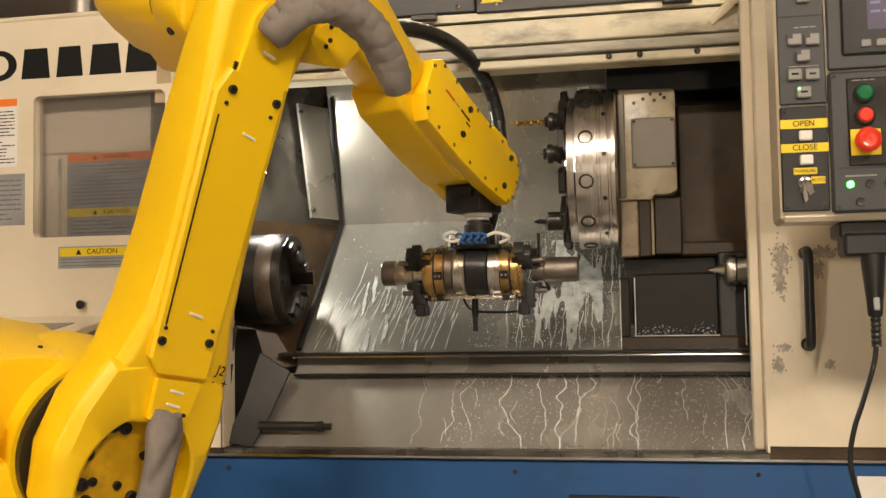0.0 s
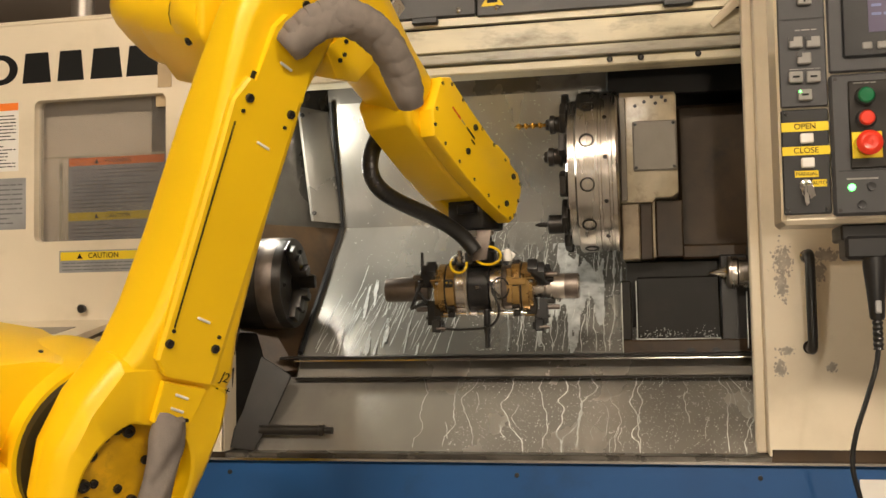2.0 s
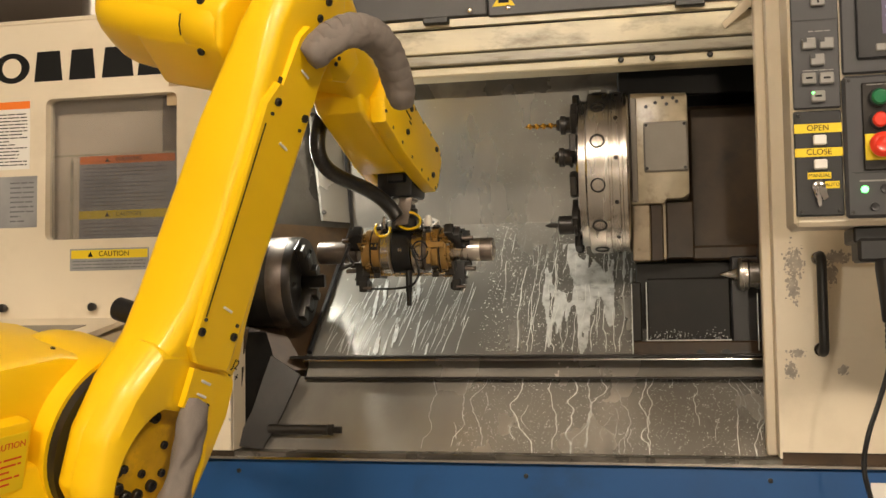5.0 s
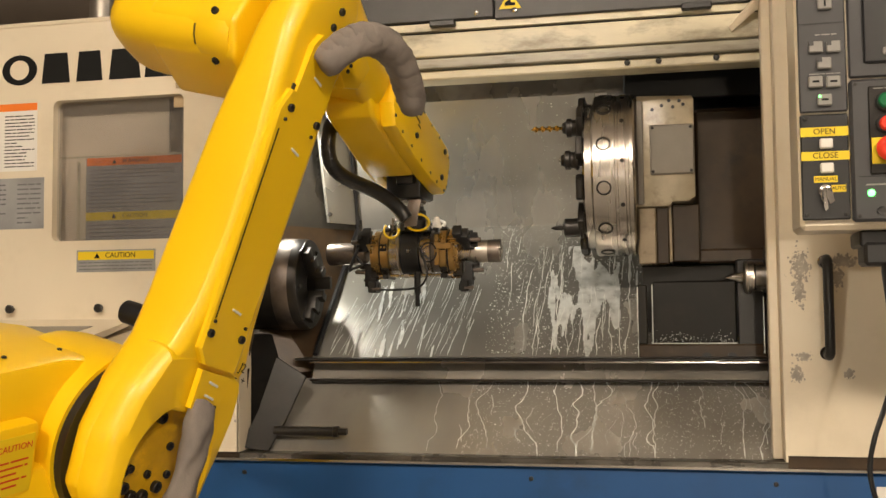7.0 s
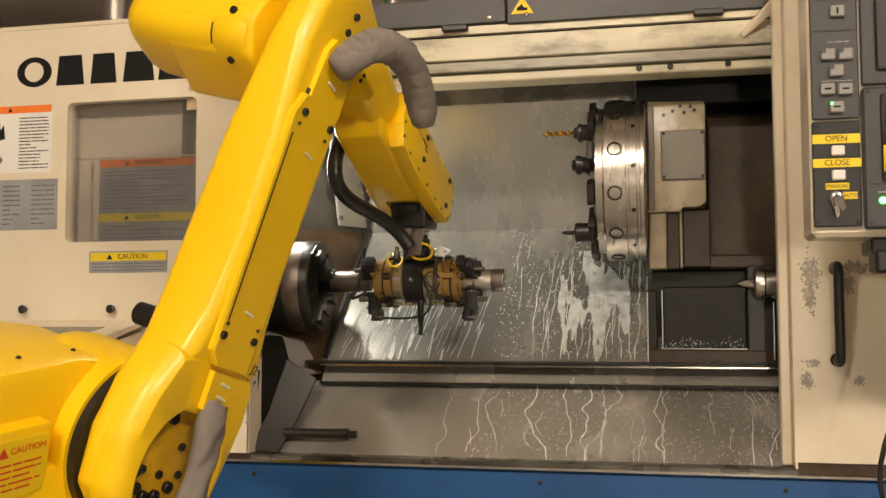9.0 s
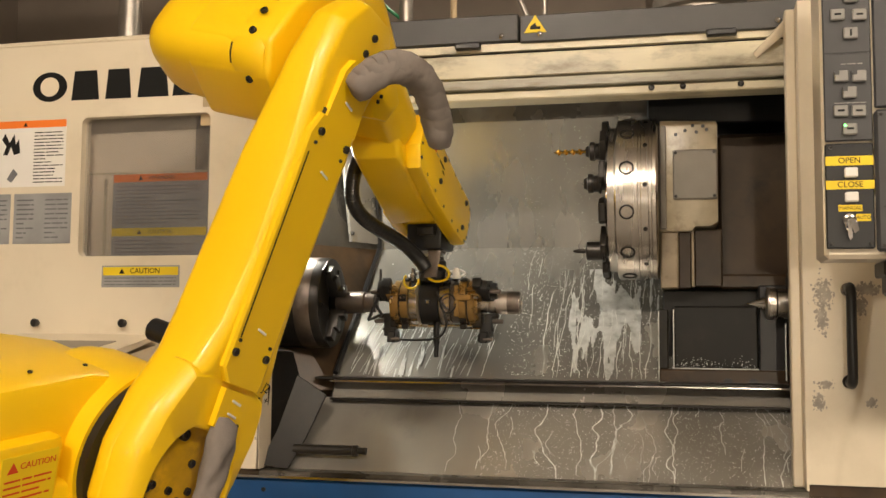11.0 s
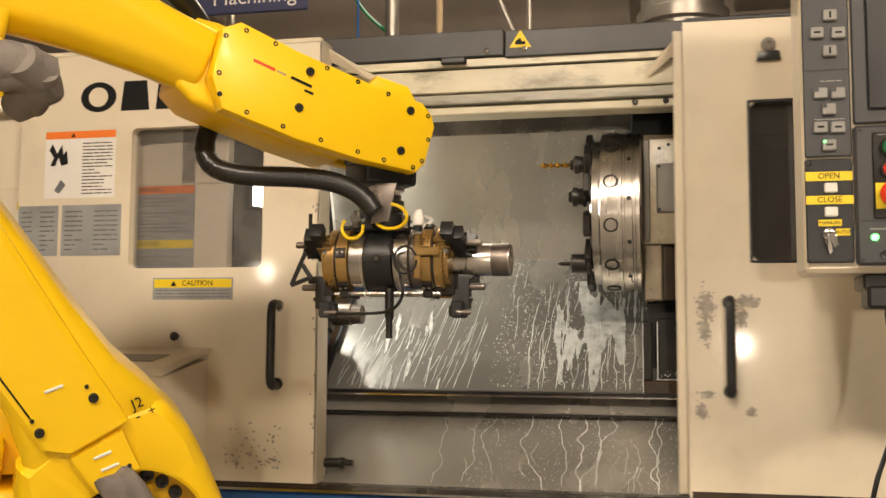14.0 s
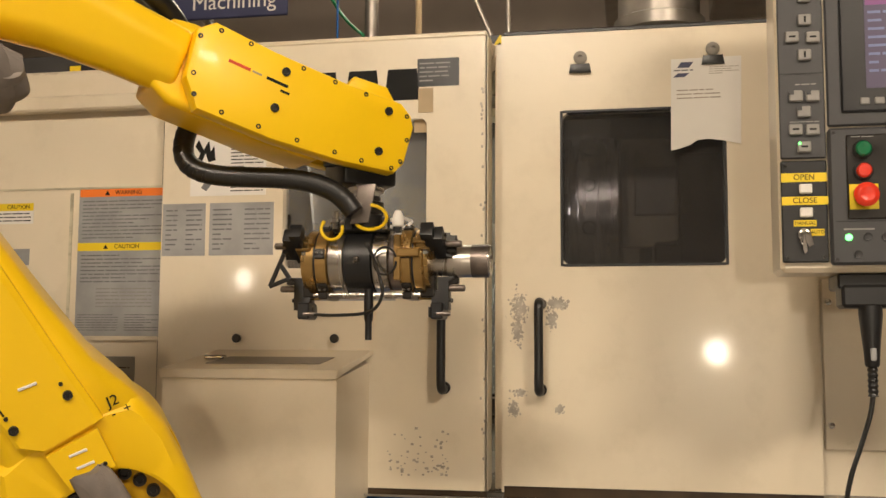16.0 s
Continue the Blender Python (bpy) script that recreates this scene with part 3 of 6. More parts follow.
def coolant_runs():
    """Milky dried runs and drops on the sloping covers, one mesh each."""
    rnd = random.Random(5)

    def on_slope(x, s):     # s from 0 at the foot to 1 at the crease
        return Vector((x, 0.2645 + 0.435 * s, 0.8595 + 0.406 * s))

    def on_chute(x, s):
        return Vector((x, 0.0275 + 0.212 * s, 0.6175 + 0.185 * s))

    def on_back(x, s):
        return Vector((x, 0.698 - 0.108 * s, 1.259 + 0.396 * s))

    def rivulet(bm, place, x, drift, s0, s1, w, swing):
        """A wandering run with kinks, thinning at its end."""
        k = max(6, int(34 * abs(s1 - s0)))
        lift, wander, v, line = rnd.uniform(0.0006, 0.0014), 0.0, 0.0, []
        for i in range(k + 1):
            f = i / k
            v = 0.55 * v + rnd.gauss(0, swing)
            wander += v
            line.append((place(x + drift * f + wander * math.sin(math.pi * min(1.0, 0.15 + f)) ** 0.5, s0 + (s1 - s0) * f), w * rnd.uniform(0.6, 1.25) * (1.0 if i < k else 0.4)))
        lean = Vector((0, -1, 1)) * lift
        ring = [(bm.verts.new(q + lean - Vector((a, 0, 0))), bm.verts.new(q + lean + Vector((a, 0, 0)))) for q, a in line]
        for (a, b), (c, d) in zip(ring, ring[1:]):
            bm.faces.new((a, b, d, c))

    runs = bmesh.new()
    for x in (-0.385, -0.355, -0.33, -0.30, -0.28, -0.255, -0.232, -0.205, -0.178, -0.15, -0.125, -0.10):
        rivulet(runs, on_slope, x, rnd.uniform(-0.025, 0.01), rnd.uniform(0.25, 0.75), 0.01, rnd.uniform(0.0007, 0.0016), 0.0024)
    for k in range(34):
        s0 = rnd.uniform(0.35, 0.97)
        rivulet(runs, on_slope, rnd.uniform(-0.46, -0.08), rnd.uniform(-0.01, 0.01), s0, s0 - rnd.uniform(0.1, 0.4), rnd.uniform(0.0005, 0.0011), 0.0012)
    faint = bmesh.new()
    for k in range(60):
        s0 = rnd.uniform(0.15, 0.66)
        rivulet(faint, on_slope, -0.93 + 0.30 * (k / 44) + rnd.uniform(-0.01, 0.01), -0.02, s0, max(0.01, s0 - rnd.uniform(0.1, 0.35)), rnd.uniform(0.0006, 0.0014), 0.0007)
    for x, drift, w in ((-0.357, 0.035, 0.0021), (-0.282, 0.009, 0.0016), (-0.239, 0.014, 0.0024), (-0.191, -0.036, 0.0020), (-0.161, -0.028, 0.0023), (-0.110, 0.004, 0.0010), (-0.046, 0.015, 0.0019), (-0.021, -0.010, 0.0014), (0.193, 0.030, 0.0017), (0.18, 0.002, 0.0014), (-0.46, 0.006, 0.0012), (-0.52, -0.012, 0.0012), (-0.61, 0.0, 0.0009)):
        rivulet(runs, on_chute, x, drift, 1.0, rnd.uniform(0.0, 0.1), w * 0.85, 0.0030)
    for k in range(16):
        s0 = rnd.uniform(0.3, 1.0)
        rivulet(runs, on_chute, rnd.uniform(-0.55, 0.28), rnd.uniform(-0.02, 0.02), s0, max(0.02, s0 - rnd.uniform(0.15, 0.5)), rnd.uniform(0.0005, 0.0010), 0.002)
    tagged(part("coolant_run", faint, FILM, lathe, "faint dried coolant runs", smooth=0), kind="stuff")
    ob = part("coolant_run", runs, FOAM, lathe, "pale dried coolant runs", smooth=0)
    tagged(ob, kind="stuff")

    # milky patches: a ragged film with long fingers
    patch = bmesh.new()

    def film(x0, x1, s_top, weight, wide, tall):
        nx, ns = int((x1 - x0) / 0.003), int(s_top / 0.006)
        for i in range(nx):
            for j in range(ns):
                x, s = x0 + (i + 0.5) * 0.003, (j + 0.5) * 0.006
                f = noise.noise(Vector((x * wide, s * tall, 3.1))) + 0.55 * noise.noise(Vector((x * wide * 2.6, s * tall * 2.3, 7.7)))
                if f + weight(x, s) > 0.42:
                    q = [bm_v(patch, on_slope(x + a, s + b) + Vector((0, -0.0005, 0.0005))) for a, b in ((-0.0016, -0.0032), (0.0016, -0.0032), (0.0016, 0.0032), (-0.0016, 0.0032))]
                    patch.faces.new(q)

    film(-0.40, -0.06, 0.80, lambda x, s: 0.52 - ((x + 0.215) / 0.14) ** 2 * 0.5 - 1.2 * max(0.0, s - 0.60) - 2.2 * max(0.0, 0.22 - s), 27, 3.1)
    film(-0.94, -0.62, 0.62, lambda x, s: 0.10 - ((x + 0.79) / 0.15) ** 2 * 0.4 - 1.2 * max(0.0, s - 0.42), 75, 3.4)
    bmesh.ops.remove_doubles(patch, verts=patch.verts[:], dist=0.0004)
    tagged(part("coolant_patch", patch, FILM, lathe, "pale dried coolant patch", smooth=0), kind="stuff")
    drops = bmesh.new()
    for place, count, x0, x1, s0, s1, big in ((on_slope, 3800, -0.50, 0.08, 0.02, 0.99, 1.0), (on_slope, 300, -0.95, -0.5, 0.02, 0.9, 0.8), (on_chute, 3200, -0.52, 0.32, 0.02, 1.0, 0.72), (on_back, 800, -0.50, 0.05, 0.0, 0.95, 0.8), (on_back, 200, -0.9, -0.5, 0.0, 0.95, 0.6)):
        for _ in range(count):
            p = place(rnd.uniform(x0, x1), rnd.uniform(s0, s1))
            r = big * (0.0006 + 0.0017 * rnd.random() ** 2.6)
            tall = rnd.uniform(0.7, 1.5)
            n0 = p + Vector((0, -r * 0.4, r * 0.4))
            base = [bm_v(drops, p + Vector((r * math.cos(a), -0.7 * r * tall * math.sin(a), -0.7 * r * tall * math.sin(a))) + Vector((0, -0.0004, 0.0004))) for a in (0, 1.26, 2.51, 3.77, 5.03)]
            top = bm_v(drops, n0)
            for i in range(5):
                drops.faces.new((base[i], base[(i + 1) % 5], top))
    tagged(part("coolant_drop", drops, FOAM, lathe, "scattered pale coolant drops"), kind="stuff")


def bm_v(bm, p):
    return bm.verts.new(p)


coolant_runs()


def window_frame_outline(x0, x1, z0, z1, r, n=5):
    out = []
    for cx, cz, a0 in ((x1 - r, z1 - r, 0), (x0 + r, z1 - r, 90), (x0 + r, z0 + r, 180), (x1 - r, z0 + r, 270)):
        for k in range(n + 1):
            a = radians(a0 + 90 * k / n)
            out.append((cx + r * math.cos(a), cz + r * math.sin(a)))
    return out


def door_sheet(x0, x1, z0, z1, y0, y1, hole):
    """A door leaf with a rounded opening cut through it."""
    bm = bmesh.new()
    inner = window_frame_outline(*hole, 0.018)
    n = len(inner)
    q = n // 4
    corners = [(x1, z1), (x0, z1), (x0, z0), (x1, z0)]
    for y, flip in ((y0, False), (y1, True)):
        iv = [bm.verts.new((x, y, z)) for x, z in inner]
        cv = [bm.verts.new((x, y, z)) for x, z in corners]
        for c in range(4):
            ring = iv[c * q:(c + 1) * q]
            for a, b in zip(ring, ring[1:]):
                bm.faces.new((cv[c], a, b))
            bm.faces.new((cv[c], iv[(c + 1) * q - 1], iv[((c + 1) * q) % n], cv[(c + 1) % 4]))
        if not flip:
            iv0, cv0 = iv, cv
        else:
            for k in range(n):
                bm.faces.new((iv0[k], iv0[(k + 1) % n], iv[(k + 1) % n], iv[k]))
            for k in range(4):
                bm.faces.new((cv0[k], cv0[(k + 1) % 4], cv[(k + 1) % 4], cv[k]))
    bmesh.ops.recalc_face_normals(bm, faces=bm.faces[:])
    return bm


def pull_handle(parent, x, z0, z1, y):
    h = part("handle", tube(bent([(x, y, z1 - 0.012), (x, y - 0.035, z1 - 0.008), (x, y - 0.05, z1 - 0.03), (x, y - 0.05, (z0 + z1) / 2), (x, y - 0.05, z0 + 0.03), (x, y - 0.035, z0 + 0.008), (x, y, z0 + 0.012)], 8), 0.0115, 14), BLACK, parent, "worn black bar handle")
    part("foot", turned([(0.016, y), (0.016, y - 0.006), (0.013, y - 0.009)], "y", 16, (x, 0, z1 - 0.012)), CHROME, h)
    part("foot", turned([(0.016, y), (0.016, y - 0.006), (0.013, y - 0.009)], "y", 16, (x, 0, z0 + 0.012)), BLACK_STEEL, h)
    return h


def left_door():
    """Modelled in its closed place; slides along x."""
    d = part("sliding_door", door_sheet(-1.303, -0.402, 0.625, 1.80, -0.02, 0.025, (-0.955, -0.562, 1.192, 1.585)), CREAM, lathe, "cream sliding door with a smoked window")
    part("top_flange", box(-1.303, -0.402, -0.02, 0.075, 1.80, 1.815, 0.004), CREAM, d)
    part("edge_flange", box(-0.406, -0.400, -0.02, 0.06, 0.625, 1.80), CREAM, d)
    part("top_brace", loft([[(-0.400, 0.032, 1.796), (-0.400, 0.060, 1.765), (-0.400, 0.066, 1.767), (-0.400, 0.038, 1.798)], [(-0.278, 0.070, 1.722), (-0.285, 0.074, 1.710), (-0.285, 0.078, 1.714), (-0.278, 0.076, 1.726)]]), CREAM, d)
    part("foot_strip", box(-1.303, -0.402, -0.012, 0.02, 0.605, 0.6245), BROWN, d)
    part("window_pane", box(-0.965, -0.552, 0.004, 0.012, 1.182, 1.595), PANE, d, "smoked safety glass").visible_shadow = False
    part("window_seal", box(-0.600, -0.563, -0.003, 0.003, 1.552, 1.585), TAPE, d)
    pull_handle(d, -0.511, 0.870, 1.100, -0.02)
    # maker's mark in plain blocks
    z0, z1, y = 1.636, 1.720, -0.0215
    ring = []
    for k in range(24):
        a = 2 * math.pi * k / 24
        ring.append((-1.062 + 0.055 * math.cos(a), 1.678 + 0.043 * math.sin(a)))
    mark = part("maker_mark", prism(ring, y, -0.02, "xz"), INK, d, "black maker's mark in plain shapes", smooth=0)
    part("mark_hole", prism([(-1.062 + 0.030 * math.cos(2 * math.pi * k / 20), 1.678 + 0.028 * math.sin(2 * math.pi * k / 20)) for k in range(20)], y - 0.0005, y, "xz"), CREAM, mark, smooth=0)
    for x0, x1 in ((-0.992, -0.905), (-0.885, -0.805), (-0.785, -0.690), (-0.678, -0.580)):
        w = x1 - x0
        part("maker_mark", prism([(x0, z0), (x1, z0), (x1 - w * 0.1, z1), (x0 + w * 0.1, z1)], y, -0.02, "xz"), INK, d, smooth=0)
    # labels
    n = plate("notice", -1.222, -1.004, 1.392, 1.583, -0.02, WHITE, d, "white warning notice with an orange head")
    plate("notice_head", -1.222, -1.004, 1.562, 1.583, -0.0215, ORANGE_P, n, t=0.0006)
    print_lines(n, -1.105, -1.012, 1.40, 1.552, -0.0215, 16, INK, 3)
    warning_mark(n, -1.135, 1.572, 0.014, -0.0222)
    part("pictogram", prism([(-1.205, 1.485), (-1.19, 1.485), (-1.18, 1.51), (-1.17, 1.485), (-1.15, 1.49), (-1.155, 1.53), (-1.165, 1.515), (-1.17, 1.545), (-1.185, 1.52), (-1.2, 1.548), (-1.21, 1.53), (-1.195, 1.51)], -0.0222, -0.0215, "xz"), INK, n, smooth=0)
    part("pictogram", prism([(-1.19, 1.415), (-1.175, 1.405), (-1.155, 1.43), (-1.17, 1.445)], -0.0222, -0.0215, "xz"), GREY_INK, n, smooth=0)
    for x0, x1, s in ((-1.300, -1.175, 7), (-1.163, -0.98, 8)):
        p = plate("data_plate", x0, x1, 1.229, 1.372, -0.02, SILVER_LABEL, d, "silver data plate")
        print_lines(p, x0 + 0.01, x0 + (x1 - x0) * 0.35, 1.24, 1.36, -0.0215, 9, GREY_INK, s)
        print_lines(p, x0 + (x1 - x0) * 0.55, x1 - 0.01, 1.24, 1.36, -0.0215, 9, GREY_INK, s + 1)
    c = plate("caution_label", -0.877, -0.642, 1.105, 1.165, -0.02, SILVER_LABEL, d, "silver caution label with a yellow head")
    plate("label_head", -0.873, -0.646, 1.138, 1.161, -0.0215, YELLOW_P, c, t=0.0006)
    letters("lettering", "CAUTION", 0.020, INK, c, pose(-0.745, -0.0226, 1.1495, 90))
    warning_mark(c, -0.815, 1.1495, 0.017, -0.0222)
    print_lines(c, -0.868, -0.652, 1.108, 1.135, -0.0215, 3, GREY_INK, 9)
    q = plate("certificate_plate", -0.588, -0.476, 1.670, 1.745, -0.02, BLACK, d, "small dark sticker")
    print_lines(q, -0.582, -0.50, 1.68, 1.738, -0.0215, 5, KEY_GREY, 12)
    part("tape", box(-0.585, -0.545, -0.0225, -0.0205, 1.60, 1.665), TAPE, d)
    for x in (-1.07, -0.80):
        part("knob", turned([(0.004, -0.02), (0.004, -0.03), (0.011, -0.032), (0.012, -0.042), (0.008, -0.045)], "y", 14, (x, 0, 1.006)), BLACK_STEEL, d)
    # chute box on the door's front
    b = part("chute_box", loft([[(-1.195, -0.205, 0.60), (-0.742, -0.205, 0.60), (-0.71, -0.02, 0.60), (-1.195, -0.02, 0.60)], [(-1.195, -0.205, 0.905), (-0.742, -0.205, 0.905), (-0.71, -0.02, 0.945), (-1.195, -0.02, 0.935)]]), CREAM, d, "cream sheet box with a tray top")
    part("tray_rim", loft([[(-1.20, -0.212, 0.906), (-0.742, -0.212, 0.906), (-0.700, -0.021, 0.965), (-1.13, -0.021, 0.965)], [(-1.20, -0.216, 0.928), (-0.736, -0.216, 0.928), (-0.700, -0.021, 0.976), (-1.13, -0.021, 0.976)]]), CREAM, b)
    part("tray_slot", loft([[(-1.10, -0.165, 0.938), (-0.80, -0.165, 0.938), (-0.78, -0.10, 0.954), (-1.06, -0.10, 0.954)], [(-1.10, -0.165, 0.9425), (-0.80, -0.165, 0.9425), (-0.78, -0.10, 0.9585), (-1.06, -0.10, 0.9585)]]), GREY_PLATE, b)
    part("tray_clip", box(-1.12, -1.07, -0.13, -0.10, 0.952, 0.962, 0.002), CHROME, b)
    rnd = random.Random(4)
    ch = bmesh.new()
    for _ in range(70):
        x, z = rnd.uniform(-0.66, -0.50), 0.66 + abs(rnd.gauss(0, 0.06))
        r = rnd.uniform(0.0015, 0.004)
        add_box(ch, x - r, x + r, -0.0212, -0.02, z - r, z + r * 0.6)
    for _ in range(26):
        x, z = rnd.uniform(-0.42, -0.407), rnd.uniform(0.7, 1.75)
        add_box(ch, x - 0.002, x + 0.003, -0.0212, -0.02, z - 0.004, z + 0.003)
    tagged(part("paint_chip", ch, STAIN, d, smooth=0), kind="stuff")
    return d


def scuffs(d):
    """Paint rubbed off round the right door's handle."""
    rnd = random.Random(11)
    bm = bmesh.new()

    def blot(cx, cz, w, h, n, lean):
        for _ in range(n * 3):
            a = rnd.gauss(0, 0.45)
            x, z = cx + a * w + lean * rnd.gauss(0, 0.5) * h, cz + rnd.gauss(0, 0.45) * h
            r, dy = 0.0007 + 0.0032 * rnd.random() ** 2, -rnd.uniform(0.0206, 0.0212)
            ring = [bm.verts.new((x + r * rnd.uniform(0.5, 1.4) * math.cos(t), dy, z + r * rnd.uniform(0.5, 1.6) * math.sin(t))) for t in (0, 1.05, 2.1, 3.14, 4.2, 5.2)]
            bm.faces.new(ring)
    blot(-0.318, 1.085, 0.020, 0.040, 130, 0.3)
    blot(-0.322, 1.03, 0.014, 0.045, 80, 0)
    blot(-0.225, 1.095, 0.028, 0.014, 120, 0.3)
    blot(-0.236, 1.058, 0.012, 0.022, 70, 0)
    blot(-0.318, 0.872, 0.016, 0.010, 60, 0)
    blot(-0.334, 0.83, 0.010, 0.022, 60, 0.4)
    blot(-0.218, 0.832, 0.010, 0.012, 36, 0.4)
    tagged(part("scuff", bm, STAIN, d, "rubbed grey bare metal", smooth=0), kind="stuff")


def clip_on(d, x, z):
    c = part("bulldog_clip", prism([(x - 0.028, z - 0.028), (x + 0.028, z - 0.028), (x + 0.024, z - 0.006), (x - 0.024, z - 0.006)], -0.034, -0.0205, "xz", 0.002), BLACK, d, "black bulldog clip")
    part("clip_magnet", turned([(0.017, -0.0205), (0.017, -0.027), (0.012, -0.03), (0.006, -0.030), (0.005, -0.024)], "y", 20, (x, 0, z + 0.012)), GREY_PLATE, c)


def right_door():
    d = part("sliding_door", door_sheet(-0.359, 0.405, 0.64, 1.795, -0.02, 0.025, (-0.207, 0.193, 1.195, 1.585)), CREAM, lathe, "cream sliding door with a dark window")
    part("top_edge", box(-0.359, 0.405, -0.016, 0.06, 1.7955, 1.808, 0.003), BLACK, d)
    part("edge_flange", box(-0.364, -0.3585, -0.02, 0.055, 0.625, 1.795), CREAM, d)
    part("rear_flange", box(-0.388, -0.3645, 0.030, 0.075, 0.625, 1.790, 0.003), CREAM, d)
    part("top_brace", loft([[(-0.366, 0.032, 1.790), (-0.366, 0.060, 1.752), (-0.366, 0.066, 1.754), (-0.366, 0.038, 1.792)], [(-0.459, 0.082, 1.697), (-0.452, 0.086, 1.686), (-0.452, 0.090, 1.690), (-0.459, 0.088, 1.701)]]), CREAM, d)
    part("foot_strip", box(-0.359, 0.405, -0.012, 0.02, 0.605, 0.6395), BROWN, d)
    part("window_pane", box(-0.217, 0.203, 0.004, 0.012, 1.185, 1.595), PANE_DARK, d, "dark safety glass").visible_shadow = False
    for x0, x1, z0, z1 in ((-0.213, -0.206, 1.19, 1.59), (0.192, 0.199, 1.19, 1.59), (-0.206, 0.192, 1.584, 1.591), (-0.206, 0.192, 1.189, 1.196)):
        part("window_seal", box(x0, x1, -0.0225, 0.0, z0, z1, 0.001), BLACK, d)
    pull_handle(d, -0.265, 0.868, 1.106, -0.02)
    scuffs(d)
    clip_on(d, -0.160, 1.715)
    clip_on(d, 0.170, 1.722)
    pts = [(0.064, 1.478), (0.085, 1.482), (0.11, 1.490), (0.13, 1.503), (0.155, 1.505), (0.19, 1.500), (0.234, 1.490), (0.239, 1.713), (0.068, 1.711)]
    p = part("paper_sheet", prism(pts, -0.0245, -0.0225, "xz"), WHITE, d, "white letter sheet, curled at its foot", smooth=0)
    part("letterhead", prism([(0.082, 1.688), (0.112, 1.688), (0.122, 1.702), (0.092, 1.702)], -0.0252, -0.0245, "xz"), NAVY, p, smooth=0)
    part("letterhead", prism([(0.072, 1.664), (0.10, 1.664), (0.112, 1.674), (0.084, 1.674)], -0.0252, -0.0245, "xz"), NAVY, p, smooth=0)
    print_lines(p, 0.074, 0.128, 1.676, 1.687, -0.0245, 1, GREY_INK, 2)
    print_lines(p, 0.160, 0.232, 1.668, 1.690, -0.0245, 4, STAIN, 4)
    print_lines(p, 0.08, 0.19, 1.605, 1.635, -0.0245, 3, STAIN, 6)
    return d


door_l = left_door()
door_r = right_door()


def fixed_front():
    """What the left door uncovers as it shuts, and the sheet beside the right door."""
    L, y = lathe, 0.05
    part("upper_hood", box(-3.2, -1.21, 0.01, 0.05, 1.655, 1.70, 0.006), CREAM, L)
    w = plate("warning_panel", -1.592, -1.298, 1.012, 1.43, y, SILVER_LABEL, L, "large silver warning panel, orange and yellow heads", t=0.003)
    plate("panel_head", -1.590, -1.300, 1.408, 1.43, y - 0.003, ORANGE_P, w, t=0.0006)
    plate("panel_head", -1.592, -1.300, 1.253, 1.276, y - 0.003, YELLOW_P, w, t=0.0006)
    letters("lettering", "WARNING", 0.017, INK, w, pose(-1.44, y - 0.0042, 1.419, 90))
    letters("lettering", "CAUTION", 0.017, INK, w, pose(-1.44, y - 0.0042, 1.2645, 90))
    warning_mark(w, -1.505, 1.419, 0.015, y - 0.0036)
    warning_mark(w, -1.505, 1.2645, 0.015, y - 0.0036)
    print_lines(w, -1.58, -1.32, 1.285, 1.40, y - 0.003, 11, GREY_INK, 21)
    print_lines(w, -1.58, -1.33, 1.16, 1.245, y - 0.003, 8, GREY_INK, 22)
    print_lines(w, -1.585, -1.46, 1.025, 1.075, y - 0.003, 7, GREY_INK, 23)
    print_lines(w, -1.44, -1.31, 1.025, 1.075, y - 0.003, 7, GREY_INK, 24)
    print_lines(w, -1.53, -1.36, 1.09, 1.15, y - 0.003, 6, KEY_GREY, 25)
    c = plate("caution_label", -1.86, -1.737, 1.335, 1.395, y, WHITE, L, "white caution label with a yellow head")
    plate("label_head", -1.86, -1.737, 1.373, 1.395, y - 0.0015, YELLOW_P, c, t=0.0006)
    letters("lettering", "CAUTION", 0.016, INK, c, pose(-1.785, y - 0.0027, 1.384, 90))
    print_lines(c, -1.855, -1.745, 1.339, 1.37, y - 0.0015, 3, INK, 31)
    plate("plate", -1.81, -1.745, 1.215, 1.262, y, SILVER_LABEL, L)
    v = plate("control_unit", -1.57, -1.405, 0.85, 0.955, y, GREY_PLATE, L, "grey louvred cover plate")
    print_lines(v, -1.55, -1.42, 0.87, 0.93, y - 0.0015, 5, BROWN, 33)
    part("rim", box(-1.62, -1.612, y - 0.004, y, 1.03, 1.42), CREAM_WORN, L)
    part("rim", box(-3.0, -1.21, y - 0.003, y, 1.432, 1.437), CREAM_WORN, L)
    part("rim", box(-3.0, -1.21, y - 0.012, y, 1.000, 1.008), CREAM, L)
    r = plate("rail_label", -1.67, -1.50, 1.774, 1.81, 0.09, BLACK, L)
    plate("label_mark", -1.665, -1.63, 1.785, 1.808, 0.0885, YELLOW_P, r, t=0.0006)
    # access cover on the right
    part("access_cover", box(0.42, 1.2, 0.040, 0.0495, 0.74, 1.16, 0.004), CREAM, L, "cream screwed access cover")
    for z in (1.10, 0.80):
        part("screw", turned([(0.008, 0.04), (0.008, 0.036), (0.004, 0.034)], "y", 12, (0.436, 0, z)), CHROME, L)


fixed_front()


